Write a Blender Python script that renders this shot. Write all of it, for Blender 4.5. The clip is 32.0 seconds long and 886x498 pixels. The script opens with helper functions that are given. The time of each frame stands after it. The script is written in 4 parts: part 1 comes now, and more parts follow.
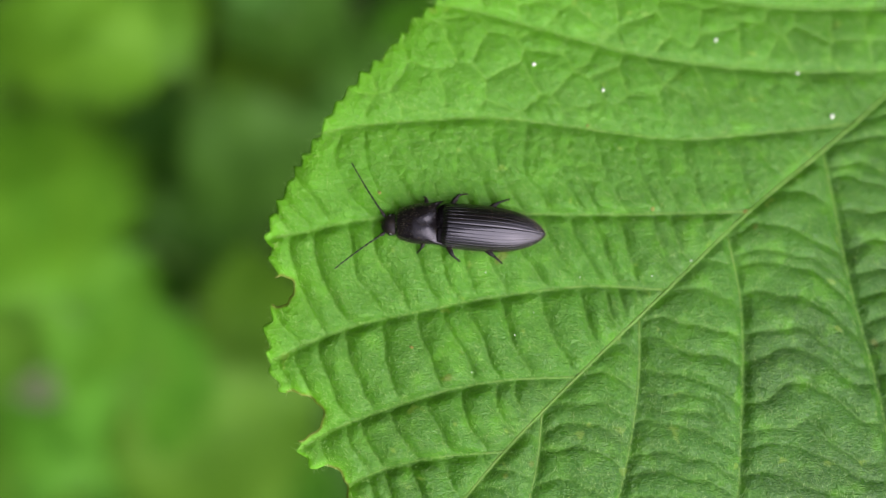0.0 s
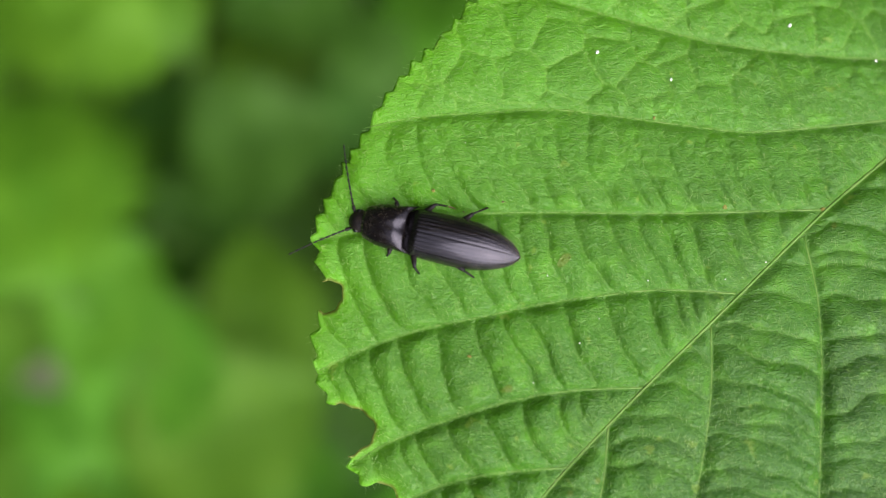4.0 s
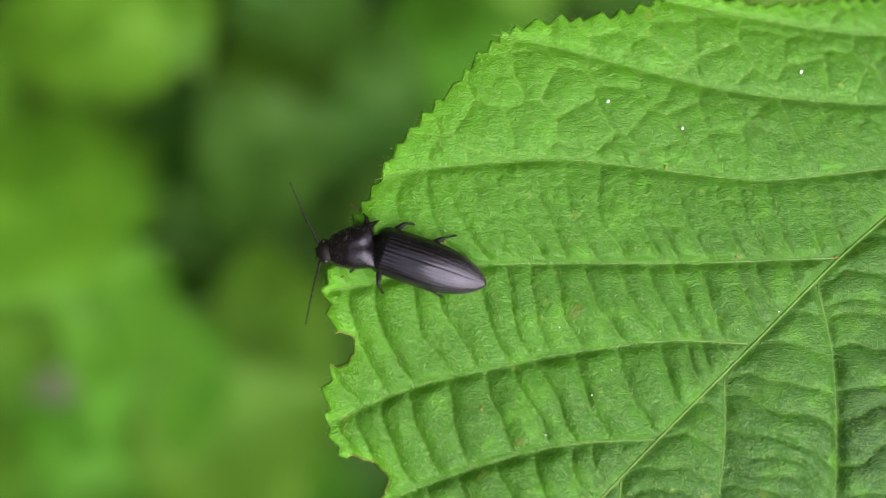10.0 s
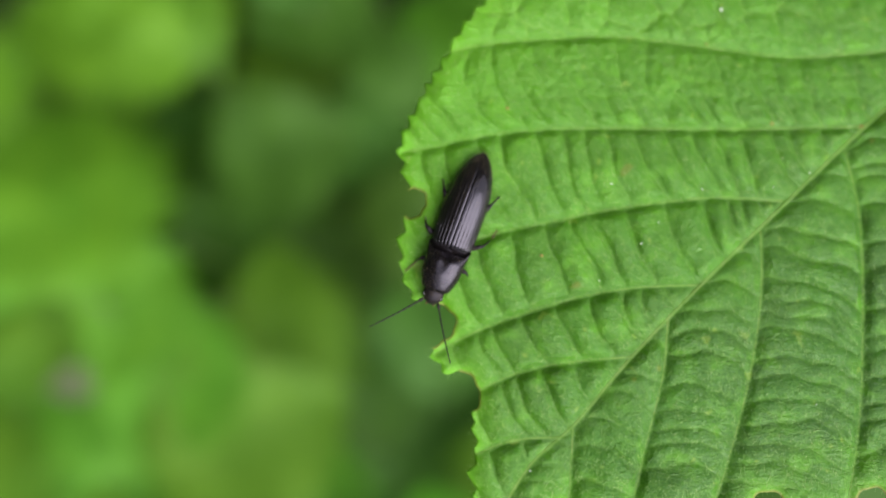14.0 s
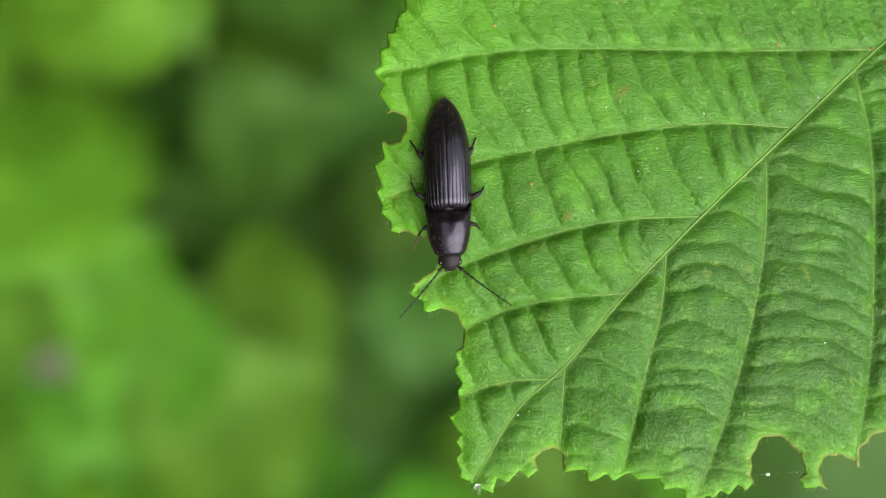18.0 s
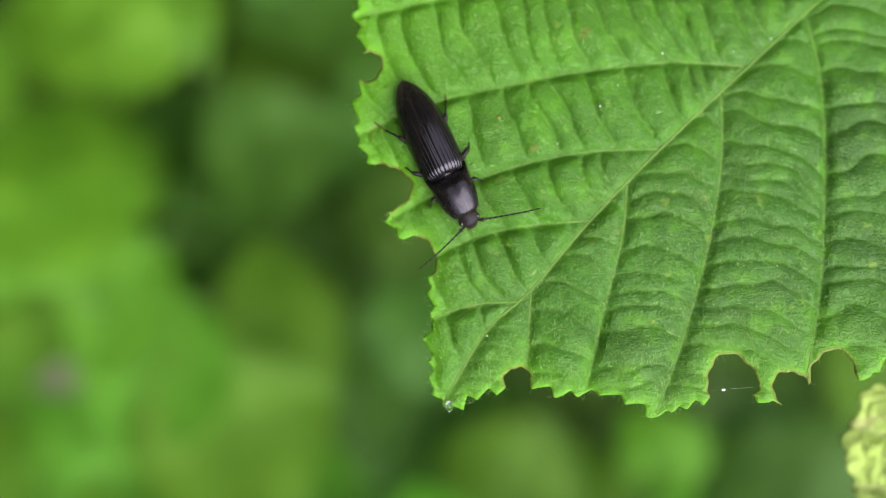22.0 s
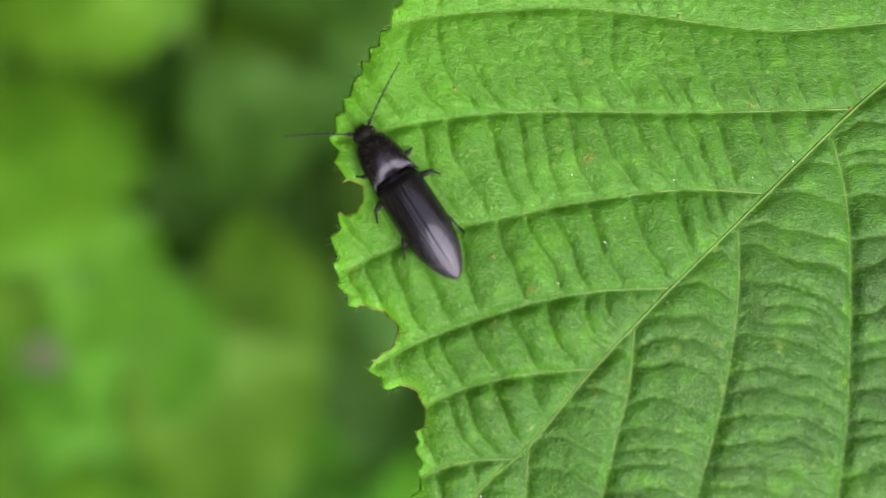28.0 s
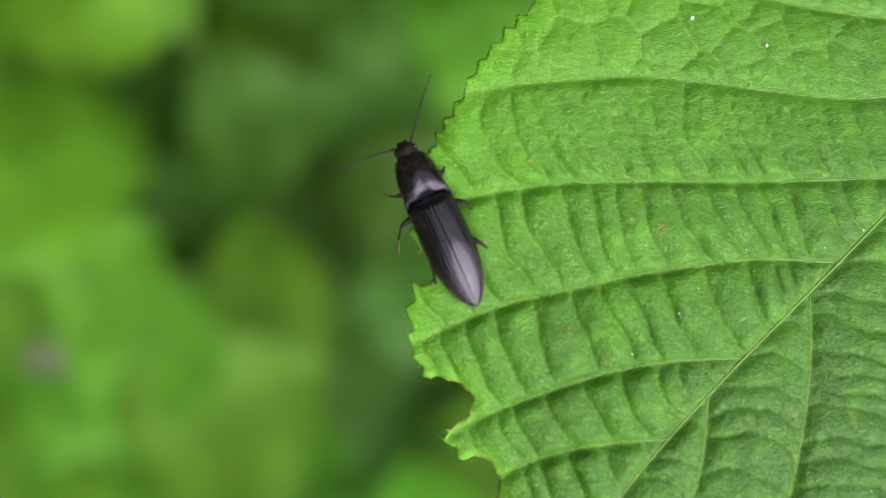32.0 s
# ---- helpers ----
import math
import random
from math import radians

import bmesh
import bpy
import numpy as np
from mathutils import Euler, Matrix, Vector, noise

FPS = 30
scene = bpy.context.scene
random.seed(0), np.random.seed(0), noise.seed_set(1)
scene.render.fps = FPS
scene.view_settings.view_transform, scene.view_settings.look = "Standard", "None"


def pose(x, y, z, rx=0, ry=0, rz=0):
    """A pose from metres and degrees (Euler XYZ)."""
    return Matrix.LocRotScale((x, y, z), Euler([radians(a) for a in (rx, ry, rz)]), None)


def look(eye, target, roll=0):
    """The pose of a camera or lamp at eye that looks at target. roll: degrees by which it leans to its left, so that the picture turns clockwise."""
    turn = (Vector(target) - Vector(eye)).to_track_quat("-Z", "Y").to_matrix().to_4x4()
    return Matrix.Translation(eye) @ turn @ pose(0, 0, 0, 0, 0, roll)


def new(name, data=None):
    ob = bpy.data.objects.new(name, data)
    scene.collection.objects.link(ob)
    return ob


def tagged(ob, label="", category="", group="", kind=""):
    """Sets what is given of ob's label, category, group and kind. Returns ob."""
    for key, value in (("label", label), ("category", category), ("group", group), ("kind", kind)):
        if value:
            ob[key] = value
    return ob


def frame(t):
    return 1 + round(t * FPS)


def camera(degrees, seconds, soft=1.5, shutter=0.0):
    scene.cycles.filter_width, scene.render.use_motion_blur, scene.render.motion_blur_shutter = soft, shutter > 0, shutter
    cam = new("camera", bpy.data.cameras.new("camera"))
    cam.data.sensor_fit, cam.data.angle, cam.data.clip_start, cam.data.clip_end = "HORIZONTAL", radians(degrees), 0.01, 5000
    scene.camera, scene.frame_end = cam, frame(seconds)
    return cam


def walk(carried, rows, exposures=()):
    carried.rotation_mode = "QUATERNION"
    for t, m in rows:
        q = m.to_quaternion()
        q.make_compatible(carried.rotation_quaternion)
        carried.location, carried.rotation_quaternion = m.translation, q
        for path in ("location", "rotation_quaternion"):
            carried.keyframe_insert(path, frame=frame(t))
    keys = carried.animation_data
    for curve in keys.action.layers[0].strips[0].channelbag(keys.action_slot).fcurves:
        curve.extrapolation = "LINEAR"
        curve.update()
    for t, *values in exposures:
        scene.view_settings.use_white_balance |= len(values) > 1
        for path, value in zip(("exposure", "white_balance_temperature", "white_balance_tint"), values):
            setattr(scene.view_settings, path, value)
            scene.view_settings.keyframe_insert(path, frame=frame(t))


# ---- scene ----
from mathutils.geometry import delaunay_2d_cdt

MM = 0.001
cam = camera(50.4, 32.0, soft=0.8)
cam.data.dof.use_dof = True
cam.data.dof.focus_distance = 0.0698
cam.data.dof.aperture_fstop = 12.0
METRES, EYE, TILT, LEAN, TURN = 0.1, 1.0, -80.0, 0.0, 0.0
ROWS = [
    (0.0, 0.0, 0.0, 0.0, -0.0, 0.0, -0.0),
    (0.5, -0.015, -0.0073, -0.0142, -0.14, 0.95, -0.03),
    (1.0, -0.009, -0.01, -0.0086, 0.13, 0.39, 0.03),
    (1.5, -0.0101, 0.0048, -0.0004, 0.11, 0.31, -0.04),
    (2.0, -0.0093, 0.0277, 0.0077, 0.18, 0.15, -0.05),
    (2.5, -0.0077, 0.0372, 0.014, 0.4, -0.35, 0.01),
    (3.0, -0.0187, 0.0423, 0.0116, 0.27, -0.49, 0.11),
    (3.5, -0.0324, 0.048, 0.0116, 0.05, -0.8, 0.09),
    (5.5, -0.0531, 0.0474, 0.0188, -0.01, -1.15, 0.44),
    (6.0, -0.0504, 0.0402, 0.0212, 0.13, -1.04, 0.46),
    (6.5, -0.0445, 0.0407, 0.025, 0.24, -0.84, 0.43),
    (7.0, -0.0448, 0.0437, 0.0321, 0.17, -0.81, 0.39),
    (7.5, -0.0325, 0.0506, 0.0483, 0.37, -1.23, 0.59),
    (8.0, -0.0323, 0.049, 0.0558, 0.37, -1.26, 0.5),
    (8.5, -0.0399, 0.0477, 0.0566, 0.26, -1.08, 0.45),
    (9.0, -0.0422, 0.0433, 0.0471, 0.46, -0.61, 0.47),
    (9.5, -0.0408, 0.044, 0.0478, 0.56, -0.64, 0.48),
    (10.0, -0.0436, 0.0496, 0.0477, 0.58, -0.73, 0.42),
    (10.5, -0.0586, 0.0424, 0.0381, 0.49, -0.58, 0.37),
    (11.0, -0.0805, 0.0355, 0.0284, 0.33, -0.44, 0.37),
    (11.5, -0.0954, 0.0355, 0.0179, 0.24, -0.42, 0.1),
    (12.0, -0.0865, 0.0392, 0.0146, 0.41, -0.65, 0.11),
    (12.5, -0.0803, 0.0339, 0.0064, 0.61, -0.69, 0.11),
    (13.0, -0.0848, 0.0106, -0.0227, 0.89, -0.33, 0.17),
    (13.5, -0.0813, -0.0121, -0.0572, 1.18, 0.12, 0.26),
    (14.0, -0.0886, -0.0251, -0.0728, 1.01, 0.26, 0.25),
    (14.5, -0.0756, -0.0125, -0.0743, 1.14, 0.14, 0.27),
    (16.5, -0.0711, 0.0387, -0.0723, 0.19, -0.96, 0.44),
    (17.0, -0.082, 0.0477, -0.0728, -0.0, -1.08, 0.22),
    (17.5, -0.0881, 0.0406, -0.0959, 0.02, -0.79, 0.17),
    (18.0, -0.0872, 0.0295, -0.1161, 0.1, -0.54, 0.18),
    (18.5, -0.0846, 0.0256, -0.1233, 0.25, -0.56, 0.15),
    (19.0, -0.0838, 0.0295, -0.1252, 0.08, -0.62, 0.24),
    (19.5, -0.0866, 0.0228, -0.1286, -0.02, -0.63, 0.14),
    (20.0, -0.0755, 0.0197, -0.1378, 0.23, -0.36, 0.13),
    (20.5, -0.0597, 0.0156, -0.1458, 0.44, -0.18, 0.28),
    (21.0, -0.0577, 0.013, -0.1629, 0.52, 0.27, 0.21),
    (21.5, -0.0664, 0.0026, -0.1771, 0.47, 0.64, 0.22),
    (22.0, -0.0605, -0.0112, -0.1879, 0.57, 0.87, 0.28),
    (22.5, -0.0376, -0.0096, -0.1931, 0.94, 1.23, 0.21),
    (23.0, -0.0247, -0.0035, -0.1863, 0.89, 1.03, 0.24),
    (23.5, -0.0301, -0.0039, -0.1956, 0.75, 1.15, 0.18),
    (24.0, -0.0325, -0.0101, -0.2102, 0.87, 1.3, 0.21),
    (24.5, -0.0246, -0.0045, -0.1906, 0.94, 1.13, 0.26),
    (25.0, -0.0502, 0.0095, -0.158, 0.33, 0.66, 0.19),
    (25.5, -0.0609, 0.0236, -0.1253, 0.07, 0.15, 0.27),
    (27.5, -0.0518, 0.0509, -0.0684, 0.13, -1.26, 0.46),
    (28.0, -0.0603, 0.0588, -0.0481, -0.13, -1.87, 0.51),
    (28.5, -0.0627, 0.0568, -0.0465, -0.05, -1.71, 0.61),
    (29.0, -0.0711, 0.0602, -0.0447, -0.09, -1.72, 0.64),
    (29.5, -0.0774, 0.0638, -0.0238, -0.29, -2.34, 0.65),
    (30.0, -0.0932, 0.0674, -0.0205, -0.56, -1.93, 0.66),
    (30.5, -0.1115, 0.0671, -0.0064, -0.82, -2.15, 0.55),
    (31.0, -0.1151, 0.0576, -0.011, -0.68, -1.96, 0.55),
    (31.5, -0.1146, 0.0532, -0.0061, -0.53, -2.26, 0.53),
    (32.0, -0.117, 0.0589, 0.0074, -0.48, -2.26, 0.55),
]
walk(cam, [(t, pose(0, 0, EYE, TILT, LEAN, TURN) @ pose(METRES * x, METRES * y, METRES * z, 90 + pitch, roll, yaw)) for t, x, y, z, yaw, pitch, roll in ROWS],
     exposures=[(0, 0.54), (10, 0.54), (14, 0.62), (25, 0.66), (32, 0.62)])

# ---- light: an overcast sky, seen through the gap of the added woods dome ----
world = bpy.data.worlds.new("sky")
scene.world = world
world.use_nodes = True
wt = world.node_tree
sky = wt.nodes.new("ShaderNodeTexSky")
sky.sky_type, sky.sun_disc = "NISHITA", False
sky.sun_elevation, sky.sun_rotation = radians(40), radians(135)
sky.air_density, sky.dust_density, sky.ozone_density = 1.0, 4.0, 1.0
veil = wt.nodes.new("ShaderNodeHueSaturation")
veil.inputs["Saturation"].default_value = 0.5
wt.links.new(sky.outputs[0], veil.inputs["Color"])
cloud = wt.nodes.new("ShaderNodeMix")
cloud.data_type = "RGBA"
cloud.inputs[0].default_value = 0.6
cloud.inputs[7].default_value = (5.6, 5.7, 5.95, 1)
wt.links.new(veil.outputs[0], cloud.inputs[6])
wt.links.new(cloud.outputs[2], wt.nodes["Background"].inputs[0])
wt.nodes["Background"].inputs[1].default_value = 0.17
sun = new("sun", bpy.data.lights.new("sun", "SUN"))
sun.data.energy, sun.data.angle, sun.data.color = 4.6, radians(76), (1.0, 0.98, 0.93)
sun.matrix_world = look((0.54, -0.54, 0.643), (0, 0, 0))

# Frame of the leaf: x and y along the blade, z out of its upper side.
BASE = pose(0, 0, EYE, TILT) @ pose(0, 0.0735, 0, 90, 0, 0)


# ---- materials ----
def material(name, rough=0.5, spec=0.5):
    m = bpy.data.materials.new(name)
    m.use_nodes = True
    p = m.node_tree.nodes["Principled BSDF"]
    p.inputs["Roughness"].default_value = rough
    p.inputs["Specular IOR Level"].default_value = spec
    return m, m.node_tree, p


def add(nt, kind, **kw):
    n = nt.nodes.new(kind)
    for k, v in kw.items():
        n.inputs[k.replace("_", " ")].default_value = v
    return n


def mixed(nt, fac, a, b, blend="MIX"):
    """A colour mix; each of fac, a, b is a socket or a value."""
    n = nt.nodes.new("ShaderNodeMix")
    n.data_type, n.blend_type = "RGBA", blend
    for i, v in ((0, fac), (6, a), (7, b)):
        if hasattr(v, "links"):
            nt.links.new(v, n.inputs[i])
        else:
            n.inputs[i].default_value = v if i == 0 else (*v, 1)
    return n.outputs[2]


def ramp(nt, src, lo, hi, to_lo=0.0, to_hi=1.0):
    n = nt.nodes.new("ShaderNodeMapRange")
    n.interpolation_type = "SMOOTHSTEP"
    for i, v in enumerate((lo, hi, to_lo, to_hi)):
        n.inputs[1 + i].default_value = v
    nt.links.new(src, n.inputs[0])
    return n.outputs[0]


def noise_of(nt, vec, scale, detail=3.0, rough=0.55, distortion=0.0):
    n = add(nt, "ShaderNodeTexNoise", Scale=scale, Detail=detail, Roughness=rough, Distortion=distortion)
    nt.links.new(vec, n.inputs["Vector"])
    return n.outputs["Fac"]


def bump_of(nt, p, height, strength, distance, before=None):
    b = add(nt, "ShaderNodeBump", Strength=strength, Distance=distance)
    nt.links.new(height, b.inputs["Height"])
    if before:
        nt.links.new(before, b.inputs["Normal"])
    nt.links.new(b.outputs[0], p.inputs["Normal"])
    return b.outputs[0]


def coords(nt, which="Object"):
    return nt.nodes.new("ShaderNodeTexCoord").outputs[which]


def lets_light_through(nt, p, colour, amount):
    """Adds a share of light that shines through a thin leaf."""
    tr = nt.nodes.new("ShaderNodeBsdfTranslucent")
    if hasattr(colour, "links"):
        nt.links.new(colour, tr.inputs[0])
    else:
        tr.inputs[0].default_value = (*colour, 1)
    mx = nt.nodes.new("ShaderNodeMixShader")
    mx.inputs[0].default_value = amount
    nt.links.new(p.outputs[0], mx.inputs[1])
    nt.links.new(tr.outputs[0], mx.inputs[2])
    nt.links.new(mx.outputs[0], nt.nodes["Material Output"].inputs[0])


def leaf_material(name, dark, mid, light, vein, fine, rough=0.38, dry=(0.2, 0.13, 0.04)):
    m, nt, p = material(name, rough, 0.4)
    v = coords(nt)
    at = nt.nodes.new("ShaderNodeAttribute")
    at.attribute_name = "vein"
    rim = nt.nodes.new("ShaderNodeAttribute")
    rim.attribute_name = "rim"
    paleness = nt.nodes.new("ShaderNodeAttribute")
    paleness.attribute_name = "pale"
    c = mixed(nt, ramp(nt, noise_of(nt, v, 130, 4, 0.6), 0.36, 0.66), dark, mid)
    c = mixed(nt, ramp(nt, noise_of(nt, v, 420, 3, 0.6), 0.5, 0.75, 0, 0.45), c, light)
    c = mixed(nt, paleness.outputs["Fac"], c, light)
    cell = add(nt, "ShaderNodeTexVoronoi", Scale=2700.0, Randomness=0.9)
    cell.feature = "DISTANCE_TO_EDGE"
    nt.links.new(v, cell.inputs["Vector"])
    c = mixed(nt, ramp(nt, cell.outputs["Distance"], 0.0, 0.12, 0.14, 0.0), c, vein)
    # yellowish flecks and a few rusty ones
    c = mixed(nt, ramp(nt, noise_of(nt, v, 700, 2, 0.5), 0.68, 0.76, 0, 0.45), c, (0.24, 0.36, 0.05))
    c = mixed(nt, ramp(nt, noise_of(nt, v, 330, 1, 0.4), 0.775, 0.80, 0, 0.35), c, (0.20, 0.15, 0.03))
    c = mixed(nt, at.outputs["Fac"], c, vein)
    c = mixed(nt, rim.outputs["Fac"], c, dry)
    nt.links.new(c, p.inputs["Base Color"])
    nt.links.new(ramp(nt, noise_of(nt, v, 900, 3), 0.3, 0.7, rough - 0.08, rough + 0.1), p.inputs["Roughness"])
    if fine:
        # fine net of the smallest veins, and a felt of short hairs that lie along the blade
        b1 = bump_of(nt, p, ramp(nt, cell.outputs["Distance"], 0.0, 0.3), 0.2, 0.00006)
        st = nt.nodes.new("ShaderNodeMapping")
        st.inputs["Rotation"].default_value = (0, 0, radians(28))
        st.inputs["Scale"].default_value = (1.0, 1.7, 1.0)
        nt.links.new(v, st.inputs["Vector"])
        felt = noise_of(nt, st.outputs[0], 2100, 3, 0.62, 1.6)
        b2 = bump_of(nt, p, felt, 0.9, 0.00018, b1)
        bump_of(nt, p, noise_of(nt, v, 520, 2, 0.5), 0.3, 0.0003, b2)
        c = mixed(nt, ramp(nt, felt, 0.52, 0.70, 0, 0.20), c, (0.16, 0.36, 0.05))
        c = mixed(nt, ramp(nt, felt, 0.26, 0.46, 0.14, 0), c, (0.014, 0.070, 0.002))
        nt.links.new(c, p.inputs["Base Color"])
    lets_light_through(nt, p, mixed(nt, 0.5, c, (0.2, 0.42, 0.02)), 0.22)
    return m


def plain_material(name, a, b, scale, rough, spec=0.5, bump=0.0, through_it=None):
    m, nt, p = material(name, rough, spec)
    v = coords(nt)
    c = mixed(nt, ramp(nt, noise_of(nt, v, scale, 4, 0.6), 0.33, 0.67), a, b)
    nt.links.new(c, p.inputs["Base Color"])
    if bump:
        bump_of(nt, p, noise_of(nt, v, scale * 4, 3), 0.5, bump)
    if through_it:
        lets_light_through(nt, p, through_it, 0.3)
    return m


def far_leaf_material(name, a, b, shine):
    m, nt, p = material(name, 0.55, 0.2)
    v = coords(nt)
    info = nt.nodes.new("ShaderNodeObjectInfo")
    c = mixed(nt, ramp(nt, noise_of(nt, v, 5, 5, 0.65), 0.33, 0.67), a, b)
    hue = add(nt, "ShaderNodeHueSaturation")
    nt.links.new(ramp(nt, info.outputs["Random"], 0, 1, 0.485, 0.51), hue.inputs["Hue"])
    nt.links.new(ramp(nt, info.outputs["Random"], 0, 1, 0.85, 1.15), hue.inputs["Value"])
    nt.links.new(c, hue.inputs["Color"])
    nt.links.new(hue.outputs[0], p.inputs["Base Color"])
    bump_of(nt, p, noise_of(nt, v, 300, 3), 0.4, 0.0004)
    lets_light_through(nt, p, shine, 0.3)
    return m


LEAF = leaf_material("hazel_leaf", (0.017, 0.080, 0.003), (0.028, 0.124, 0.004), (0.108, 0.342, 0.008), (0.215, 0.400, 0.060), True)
VEIN = plain_material("leaf_vein", (0.095, 0.235, 0.025), (0.17, 0.27, 0.06), 1500, 0.5, 0.4, 0.00003, (0.3, 0.5, 0.08))
HAIR = plain_material("pale_hair", (0.15, 0.32, 0.055), (0.32, 0.46, 0.15), 900, 0.45)
SPECK = plain_material("white_speck", (0.72, 0.72, 0.70), (0.85, 0.85, 0.83), 3000, 0.45)
RUST = plain_material("rusty_spot", (0.13, 0.13, 0.03), (0.22, 0.18, 0.05), 2500, 0.9, 0.1)
CURL = leaf_material("pale_curled_leaf", (0.15, 0.30, 0.03), (0.25, 0.41, 0.05), (0.40, 0.54, 0.11), (0.50, 0.58, 0.22), True, 0.6, (0.40, 0.32, 0.19))
# herb leaf greens; the shady tone paints shade among the plants into the colour
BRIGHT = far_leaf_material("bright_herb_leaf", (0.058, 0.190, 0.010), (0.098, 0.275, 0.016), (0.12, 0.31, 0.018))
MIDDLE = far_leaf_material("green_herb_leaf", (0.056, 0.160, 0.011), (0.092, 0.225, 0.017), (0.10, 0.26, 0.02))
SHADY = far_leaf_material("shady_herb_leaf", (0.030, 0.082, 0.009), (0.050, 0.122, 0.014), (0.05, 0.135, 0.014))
WITHERED = far_leaf_material("withered_herb_leaf", (0.11, 0.13, 0.07), (0.18, 0.20, 0.13), (0.18, 0.20, 0.10))
STALK = plain_material("herb_stalk", (0.04, 0.09, 0.015), (0.07, 0.12, 0.02), 200, 0.55)
BARK = plain_material("twig_bark", (0.10, 0.075, 0.05), (0.17, 0.13, 0.09), 350, 0.8, 0.3, 0.0006)


def chitin(name, base, sheen, rough, streak, gloss=0.5):
    m, nt, p = material(name, rough, gloss)
    p.inputs["IOR"].default_value = 1.56
    p.inputs["Specular Tint"].default_value = (0.84, 0.78, 1.0, 1)
    v = coords(nt)
    st = nt.nodes.new("ShaderNodeMapping")
    st.inputs["Scale"].default_value = (streak, 1.0, 1.0)
    nt.links.new(v, st.inputs["Vector"])
    c = mixed(nt, ramp(nt, noise_of(nt, st.outputs[0], 2600, 4, 0.6), 0.4, 0.75), base, sheen)
    nt.links.new(c, p.inputs["Base Color"])
    nt.links.new(ramp(nt, noise_of(nt, st.outputs[0], 3500, 3), 0.3, 0.7, rough - 0.05, rough + 0.10), p.inputs["Roughness"])
    b1 = bump_of(nt, p, noise_of(nt, st.outputs[0], 5200, 3, 0.6), 0.10, 0.00002)
    dots = add(nt, "ShaderNodeTexVoronoi", Scale=6000.0)
    nt.links.new(v, dots.inputs["Vector"])
    bump_of(nt, p, dots.outputs["Distance"], 0.12, 0.00002, b1)
    p.inputs["Sheen Weight"].default_value = 0.006
    p.inputs["Sheen Roughness"].default_value = 0.4
    p.inputs["Sheen Tint"].default_value = (0.75, 0.62, 0.45, 1)
    return m


WING = chitin("black_wing_case", (0.004, 0.0035, 0.004), (0.010, 0.008, 0.008), 0.12, 0.10)
SHIELD = chitin("black_shield", (0.005, 0.004, 0.005), (0.010, 0.008, 0.007), 0.20, 0.5, 0.36)
LIMB = chitin("dark_limb", (0.006, 0.005, 0.005), (0.018, 0.013, 0.009), 0.5, 1.0, 0.2)
FOOT = chitin("brown_foot", (0.075, 0.040, 0.016), (0.14, 0.082, 0.035), 0.45, 1.0, 0.3)
FUZZ = plain_material("beetle_hair", (0.05, 0.038, 0.024), (0.12, 0.09, 0.055), 900, 0.45)
EYE_GLOSS, _nt, _p = material("glossy_eye", 0.12, 0.6)
_p.inputs["Base Color"].default_value = (0.006, 0.006, 0.007, 1)
WATER, _nt, _p = material("water", 0.02, 0.5)
_p.inputs["Transmission Weight"].default_value = 1.0
_p.inputs["IOR"].default_value = 1.33


def soil_material():
    m, nt, p = material("woodland_soil", 0.9, 0.25)
    v = coords(nt)
    c = mixed(nt, ramp(nt, noise_of(nt, v, 14, 6, 0.65), 0.35, 0.65), (0.016, 0.034, 0.008), (0.034, 0.064, 0.014))
    c = mixed(nt, ramp(nt, noise_of(nt, v, 60, 4, 0.6), 0.52, 0.68, 0, 0.8), c, (0.030, 0.060, 0.012))
    nt.links.new(c, p.inputs["Base Color"])
    bump_of(nt, p, noise_of(nt, v, 120, 5, 0.6), 0.8, 0.006)
    return m


# ---- mesh tools ----
def mesh_of(name, verts, faces, mat, smooth=True):
    me = bpy.data.meshes.new(name)
    me.from_pydata([tuple(map(float, v)) for v in verts], [], [tuple(map(int, f)) for f in faces])
    me.materials.append(mat)
    if smooth:
        me.polygons.foreach_set("use_smooth", [True] * len(me.polygons))
    me.update()
    return me


def part(name, me, parent, label="", m=None):
    ob = new(name, me)
    ob.parent = parent
    if m is not None:
        ob.matrix_basis = m
    if label:
        tagged(ob, label)
    return ob


def tube(points, radii, sides=8, flat=1.0, up=(0, 0, 1)):
    """Vertices and faces of a closed tapering tube along points; flat squeezes it along up."""
    pts = [Vector(p) for p in points]
    vs, fs = [], []
    for i, p in enumerate(pts):
        d = (pts[min(i + 1, len(pts) - 1)] - pts[max(i - 1, 0)]).normalized()
        a = d.cross(Vector(up))
        a = a.normalized() if a.length > 1e-6 else d.orthogonal().normalized()
        b = a.cross(d).normalized()
        r = radii[i] if hasattr(radii, "__len__") else radii
        for k in range(sides):
            w = 2 * math.pi * k / sides
            vs.append(p + a * (r * math.cos(w)) + b * (r * flat * math.sin(w)))
        if i:
            for k in range(sides):
                k2 = (k + 1) % sides
                fs.append(((i - 1) * sides + k, (i - 1) * sides + k2, i * sides + k2, i * sides + k))
    fs.append(tuple(reversed(range(sides))))
    n = (len(pts) - 1) * sides
    fs.append(tuple(range(n, n + sides)))
    return vs, fs


def joined(*pieces):
    vs, fs = [], []
    for v, f in pieces:
        o = len(vs)
        vs += list(v)
        fs += [tuple(i + o for i in face) for face in f]
    return vs, fs


